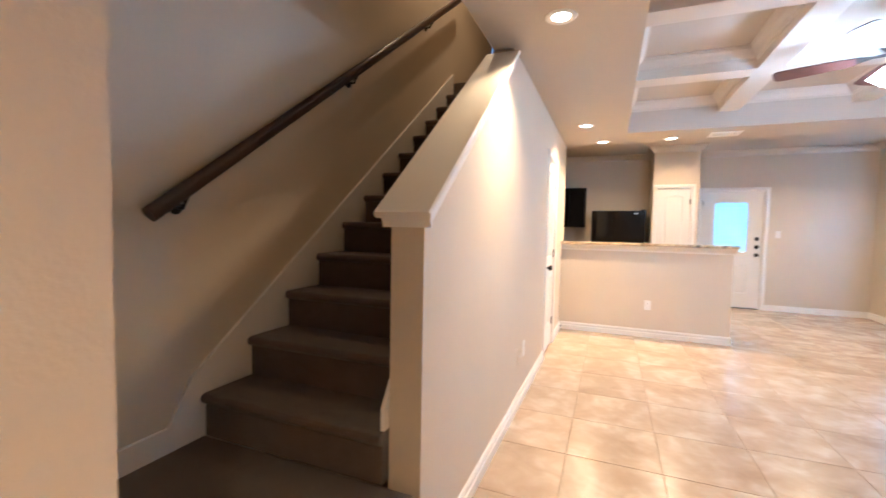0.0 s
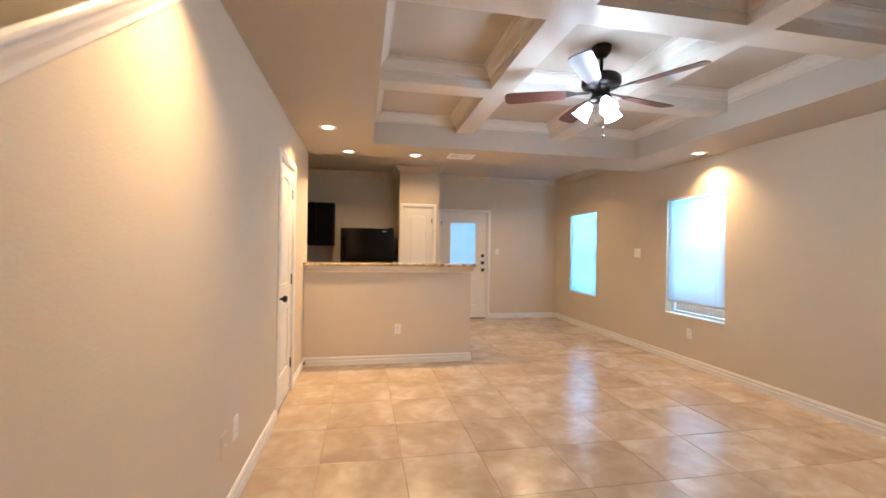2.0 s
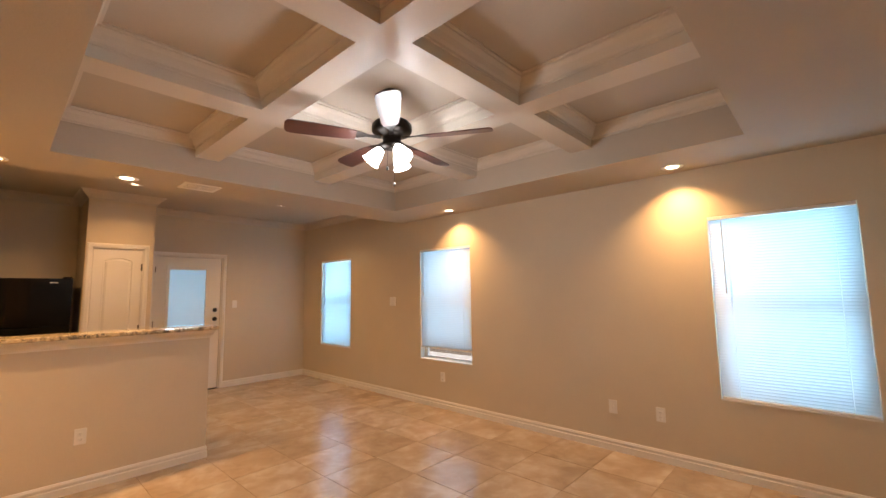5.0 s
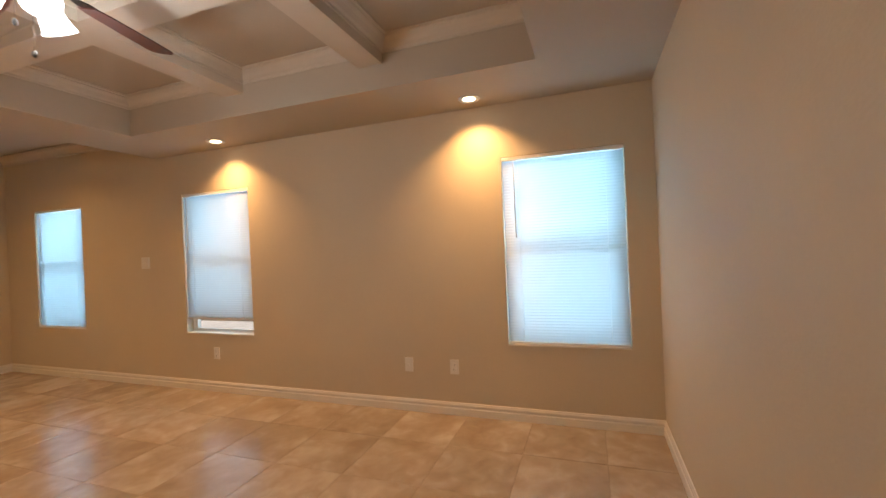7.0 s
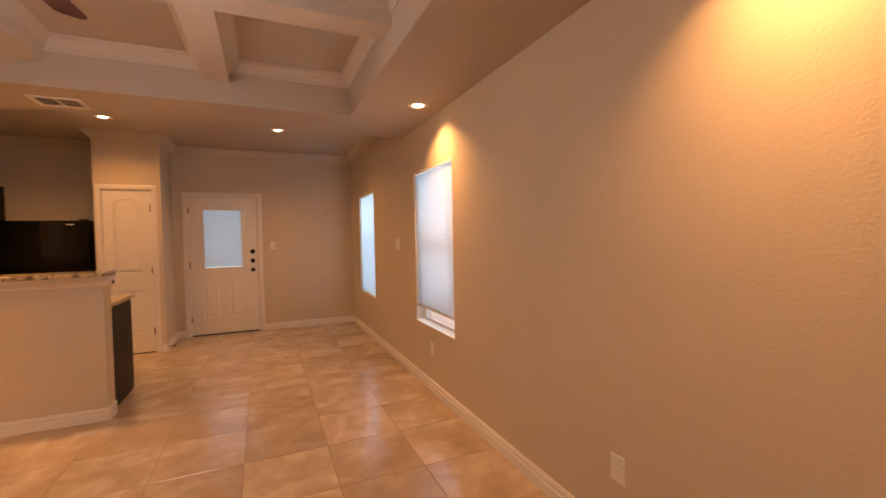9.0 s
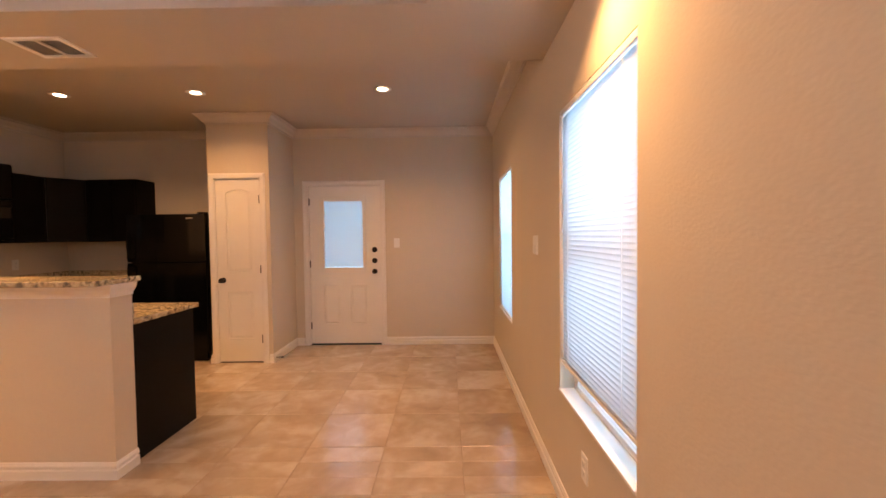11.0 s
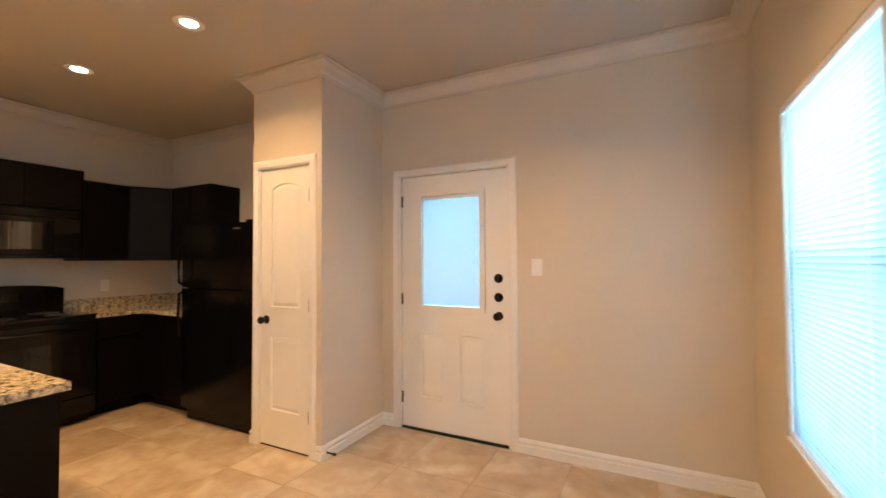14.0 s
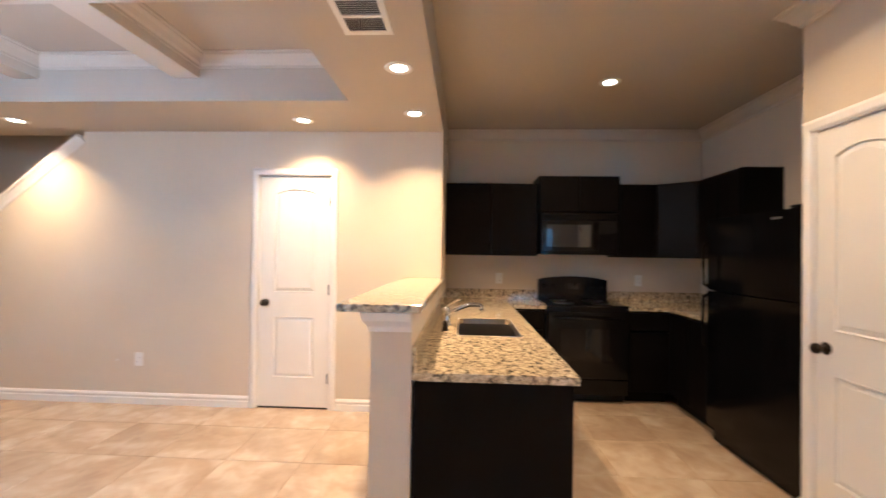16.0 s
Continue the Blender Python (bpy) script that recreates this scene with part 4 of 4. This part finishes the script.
# refrigerator
fr = thing("refrigerator", pose(-0.310, 8.030, 0), "glossy black top-freezer refrigerator beside the pantry", "refrigerator")
FW = 0.885
part("body", boxes((0.006, FW - 0.006, 0.062, 0.660, 0.030, 1.672)), BLACKTEX, fr)
part("toe_grille", boxes((0.03, FW - 0.03, 0.050, 0.10, 0.001, 0.100)), BLACK, fr)


def bowed(w, z0, z1):
    pts = [(0, 0.060), (0, 0.012)] + [(w * k / 10, 0.012 - 0.022 * math.sin(math.pi * k / 10)) for k in range(1, 10)] + [(w, 0.012), (w, 0.060)]
    bm = prism(pts, "z", z0, z1)
    return bm


fd = part("freezer_door", bowed(FW, 1.135, 1.668), BLACK, fr)
rd = part("fresh_door", bowed(FW, 0.105, 1.125), BLACK, fr)
for d, z0, z1 in ((fd, 1.15, 1.50), (rd, 0.70, 1.11)):
    part("handle", tube([(0.045, 0.005, z0), (0.050, -0.045, z0 + 0.03), (0.050, -0.050, (z0 + z1) / 2), (0.050, -0.045, z1 - 0.03), (0.045, 0.005, z1)], 0.012, 8), BLACK, d)
part("badge", soft_box(FW - 0.20, FW - 0.13, -0.007, 0.0, 1.615, 1.627, 0.001), STEEL, fd, "small silver badge")
part("hinge_cover", soft_box(FW - 0.09, FW - 0.01, 0.02, 0.10, 1.673, 1.690, 0.005), BLACK, fr)


# ---- plates, vent, door stops ----
def plate(name, m, w, h, kind, label, category, mat=None):
    """A wall plate; -y towards the room."""
    p = thing(name, m, label, category, "wall plates" if kind != "panel" else "")
    part("cover", soft_box(-w / 2, w / 2, -0.006, 0.001, -h / 2, h / 2, 0.003), mat or PLAST, p)
    if kind == "outlet":
        for z in (-0.020, 0.020):
            s = part("socket", soft_box(-0.016, 0.016, -0.009, -0.005, z - 0.014, z + 0.014, 0.003), PLAST, p)
            part("slot", boxes((-0.008, -0.006, -0.0094, -0.0085, z - 0.004, z + 0.006), (0.006, 0.008, -0.0094, -0.0085, z - 0.003, z + 0.005), (-0.002, 0.002, -0.0094, -0.0085, z - 0.011, z - 0.007)), DARK, s)
    elif kind == "switch":
        part("toggle", soft_box(-0.005, 0.005, -0.017, -0.005, -0.002, 0.016, 0.002), PLAST, p)
    elif kind == "jack":
        part("jack", lathe([(0.008, 0), (0.007, 0.010), (0.002, 0.010)], 12, Matrix.Translation((0, -0.005, 0)) @ OUT), STEEL, p)
    elif kind == "panel":
        part("lower_flap", soft_box(-w / 2 + 0.006, w / 2 - 0.006, -0.012, -0.005, -h / 2 + 0.006, -0.003, 0.003), PLAST, p)
        part("upper_flap", soft_box(-w / 2 + 0.006, w / 2 - 0.006, -0.011, -0.005, 0.003, h / 2 - 0.006, 0.003), PLAST, p)
    return p


EASTW, WESTW = -90, 90
for y, k in ((3.079, "jack"), (2.679, "outlet"), (5.203, "outlet")):
    plate("wall_outlet", pose(XE, y, 0.385, 0, 0, EASTW), 0.074, 0.118, k, "white plastic cover plate low on the beige wall", "outlet")
plate("wall_panel", pose(XE, 6.170, 1.325, 0, 0, EASTW), 0.125, 0.125, "panel", "square white plastic two-part wall panel", "wall panel")
plate("light_switch", pose(2.640, YN, 1.305), 0.074, 0.118, "switch", "white plastic light switch beside the back door", "switch")
plate("wall_outlet", pose(0.473, 5.790, 0.400), 0.074, 0.118, "outlet", "white plastic outlet on the peninsula half wall", "outlet")
plate("wall_outlet", pose(XC, 3.276, 0.395, 0, 0, WESTW), 0.074, 0.118, "outlet", "white plastic outlet low on the stair wall", "outlet")
plate("wall_outlet", pose(XC, 3.083, 0.385, 0, 0, WESTW), 0.074, 0.118, "jack", "wall-coloured cable plate low on the stair wall", "outlet", PAINT)
plate("wall_outlet", pose(XK, 6.55, 1.12, 0, 0, WESTW), 0.074, 0.118, "outlet", "white plastic outlet above the kitchen worktop", "outlet")
plate("wall_outlet", pose(XK, 8.05, 1.12, 0, 0, WESTW), 0.074, 0.118, "outlet", "white plastic outlet above the kitchen worktop", "outlet")

for x, y, wy in ((1.336, 8.02, (1, 0)), (XC + 0.02, 5.773, (0, -1))):
    ds = thing("door_stop", (x + wy[0] * 0.017, y, 0.052), "black rigid door stop screwed to the baseboard", "door stop", "door stops")
    part("rod", tube([(0, 0, 0), (wy[0] * 0.06, wy[1] * 0.06, 0)], 0.006, 8), BRONZE, ds)
    part("tip", tube([(wy[0] * 0.06, wy[1] * 0.06, 0), (wy[0] * 0.078, wy[1] * 0.078, 0)], 0.010, 10), DARK, ds)

vent = thing("ceiling_vent", (1.170, 5.685, ZS), "white metal ceiling air register", "vent")
vw, vh = 0.300, 0.235
part("frame", boxes((-vw / 2, vw / 2, -vh / 2, -vh / 2 + 0.028, -0.008, 0), (-vw / 2, vw / 2, vh / 2 - 0.028, vh / 2, -0.008, 0), (-vw / 2, -vw / 2 + 0.028, -vh / 2 + 0.028, vh / 2 - 0.028, -0.008, 0), (vw / 2 - 0.028, vw / 2, -vh / 2 + 0.028, vh / 2 - 0.028, -0.008, 0), (-0.008, 0.008, -vh / 2 + 0.028, vh / 2 - 0.028, -0.008, 0)), PLAST, vent)
# flat grey sheet, painted as the shade behind the slats; no opening is cut
part("backing", boxes((-vw / 2 + 0.02, vw / 2 - 0.02, -vh / 2 + 0.02, vh / 2 - 0.02, -0.0015, -0.0005)), DUCT_SHADE, vent)
for s in (-1, 1):
    for k in range(7):
        x = s * (0.020 + 0.0160 * k)
        part("slat", prism([(x + 0.0050, -0.0076), (x + 0.0038, -0.0080), (x - 0.0050, -0.0030), (x - 0.0038, -0.0022)], "y", -vh / 2 + 0.028, vh / 2 - 0.028), PLAST, vent)

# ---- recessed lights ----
# last two are unseen, added to brighten the entry hall and stairwell
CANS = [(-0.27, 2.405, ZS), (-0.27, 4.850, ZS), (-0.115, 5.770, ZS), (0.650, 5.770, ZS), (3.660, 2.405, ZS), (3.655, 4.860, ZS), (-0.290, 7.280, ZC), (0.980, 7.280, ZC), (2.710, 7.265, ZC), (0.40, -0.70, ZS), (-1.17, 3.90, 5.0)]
first = thing("recessed_light", (0, 0, 0), "lit round recessed ceiling light with a white trim ring", "ceiling light", "recessed lights")
part("trim_ring", lathe([(0.047, -0.0005), (0.080, -0.0005), (0.082, -0.003), (0.077, -0.007), (0.066, -0.008), (0.047, -0.003)], 32), PLAST, first)
part("lens", lathe([(0.0468, -0.0040), (0.046, -0.0050), (0.02, -0.0050), (0.0, -0.0050)], 28), LENS, first, "glowing warm lens")
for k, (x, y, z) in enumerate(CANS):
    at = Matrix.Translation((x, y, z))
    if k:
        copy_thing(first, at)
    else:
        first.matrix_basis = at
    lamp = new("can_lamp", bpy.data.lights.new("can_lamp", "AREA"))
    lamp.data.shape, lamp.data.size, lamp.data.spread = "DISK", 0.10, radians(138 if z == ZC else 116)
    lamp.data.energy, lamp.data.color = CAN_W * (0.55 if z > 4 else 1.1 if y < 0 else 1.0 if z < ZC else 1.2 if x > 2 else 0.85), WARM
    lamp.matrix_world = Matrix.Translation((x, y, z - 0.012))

# ---- ceiling fan ----
FX, FY = 1.665, 3.560
fan = thing("ceiling_fan", (FX, FY, ZP), "dark bronze ceiling fan with five mahogany blades and lit glass shades", "ceiling fan")
part("canopy", lathe([(0.066, 0.0), (0.068, -0.012), (0.062, -0.040), (0.042, -0.066), (0.020, -0.080)], 28), BRONZE, fan)
part("downrod", tube([(0, 0, -0.075), (0, 0, -0.205)], 0.0125, 12), BRONZE, fan)
part("motor_housing", lathe([(0.025, -0.185), (0.060, -0.198), (0.115, -0.208), (0.130, -0.225), (0.132, -0.262), (0.120, -0.280), (0.085, -0.292), (0.060, -0.300), (0.060, -0.335), (0.072, -0.350), (0.070, -0.372), (0.030, -0.385)], 32), BRONZE, fan)
blade_pts = [(0.235, -0.044), (0.30, -0.055), (0.50, -0.066), (0.62, -0.068), (0.645, -0.060), (0.658, -0.035), (0.660, 0.0), (0.658, 0.035), (0.645, 0.060), (0.62, 0.068), (0.50, 0.066), (0.30, 0.055), (0.235, 0.044)]
for k in range(5):
    rot = Matrix.Rotation(radians(12 + 72 * k), 4, "Z") @ Matrix.Translation((0, 0, -0.318)) @ Matrix.Rotation(radians(12), 4, "X")
    b = part("blade", moved(prism(blade_pts, "z", -0.003, 0.003), rot), BLADEWOOD, fan)
    part("blade_iron", moved(join(prism([(0.075, -0.016), (0.16, -0.012), (0.22, -0.036), (0.30, -0.030), (0.30, 0.030), (0.22, 0.036), (0.16, 0.012), (0.075, 0.016)], "z", 0.0032, 0.008)), rot), BRONZE, b)
SHADE_P = [(0.020, 0.0), (0.026, -0.006), (0.036, -0.030), (0.046, -0.065), (0.050, -0.090), (0.060, -0.112)]
for k in range(3):
    a = radians(20 + 120 * k)
    m = Matrix.Rotation(a, 4, "Z") @ Matrix.Translation((0.070, 0, -0.385)) @ Matrix.Rotation(radians(-38), 4, "Y")
    arm = part("lamp_arm", join(tube([(0.045 * math.cos(a), 0.045 * math.sin(a), -0.365), (0.070 * math.cos(a), 0.070 * math.sin(a), -0.375), (0.078 * math.cos(a), 0.078 * math.sin(a), -0.392)], 0.010, 8)), BRONZE, fan)
    sh = lathe([*SHADE_P, (0.056, -0.111), (0.044, -0.085)], 20, m)
    part("shade", sh, SHADE, arm, "lit frosted glass tulip shade")
    lamp = new("fan_lamp", bpy.data.lights.new("fan_lamp", "POINT"))
    lamp.data.energy, lamp.data.color, lamp.data.shadow_soft_size = FAN_W, COOL, 0.05
    lamp.matrix_world = Matrix.Translation((FX, FY, ZP)) @ m @ Matrix.Translation((0, 0, -0.165))
part("pull_chain", tube([(0.02, 0, -0.38), (0.02, 0, -0.60)], 0.0012, 5), BRONZE, fan)
part("chain_fob", lathe([(0.002, 0.0), (0.008, -0.010), (0.008, -0.022), (0.002, -0.030)], 10, Matrix.Translation((0.02, 0, -0.60))), BRONZE, fan)
part("pull_chain", tube([(-0.03, 0.01, -0.38), (-0.03, 0.01, -0.50)], 0.0012, 5), BRONZE, fan)
part("chain_fob", lathe([(0.002, 0.0), (0.008, -0.010), (0.008, -0.022), (0.002, -0.030)], 10, Matrix.Translation((-0.03, 0.01, -0.50))), BRONZE, fan)

# ---- outside the low window gap ----
fence = tagged(new("fence"), "weathered grey-brown wooden yard fence", "fence")
fm = link_mesh("board", soft_box(-0.010, 0.010, -0.069, 0.069, -0.25, 1.60, 0.003, 1), FENCE)
for k in range(110):
    b = new("board", fm)
    b.parent = fence
    b.location = (8.5, -1.0 + 0.145 * k, 0.004 * math.sin(k * 2.3))
for z in (0.2, 1.3):
    part("rail", boxes((8.512, 8.55, -1.1, 14.95, z, z + 0.09)), FENCE, fence)
# ---- floor tiles ----
PX, PY, GX, GY, J = 0.507, 0.508, 0.325, 4.105, 0.0022
tile_meshes = {}


def tile_mesh(w, h):
    key = (round(w, 3), round(h, 3))
    if key not in tile_meshes:
        b = 0.0016
        bm = bmesh.new()
        lo = [bm.verts.new((x * w / 2, y * h / 2, -0.006)) for x, y in ((-1, -1), (1, -1), (1, 1), (-1, 1))]
        md = [bm.verts.new((x * w / 2, y * h / 2, -b)) for x, y in ((-1, -1), (1, -1), (1, 1), (-1, 1))]
        hi = [bm.verts.new((x * (w / 2 - b), y * (h / 2 - b), 0)) for x, y in ((-1, -1), (1, -1), (1, 1), (-1, 1))]
        for r, s in ((lo, md), (md, hi)):
            for k in range(4):
                bm.faces.new((r[k], r[(k + 1) % 4], s[(k + 1) % 4], s[k]))
        bm.faces.new(hi)
        tile_meshes[key] = link_mesh("tile", bm, TILE)
    return tile_meshes[key]


def lay(x0, x1, y0, y1):
    for i in range(math.floor((x0 - GX) / PX), math.ceil((x1 - GX) / PX)):
        for j in range(math.floor((y0 - GY) / PY), math.ceil((y1 - GY) / PY)):
            a, b = max(x0, GX + PX * i + J), min(x1, GX + PX * (i + 1) - J)
            c, d = max(y0, GY + PY * j + J), min(y1, GY + PY * (j + 1) - J)
            if b - a > 0.01 and d - c > 0.01:
                t = new("tile", tile_mesh(b - a, d - c))
                t.parent = floor
                t.location = ((a + b) / 2, (c + d) / 2, 0)


lay(XC, XE, YS, 5.79)
lay(1.345, XE, 5.79, 5.955)
lay(XK, XE, 5.957, YN)
lay(-0.60, 0.80, -1.6, YS)
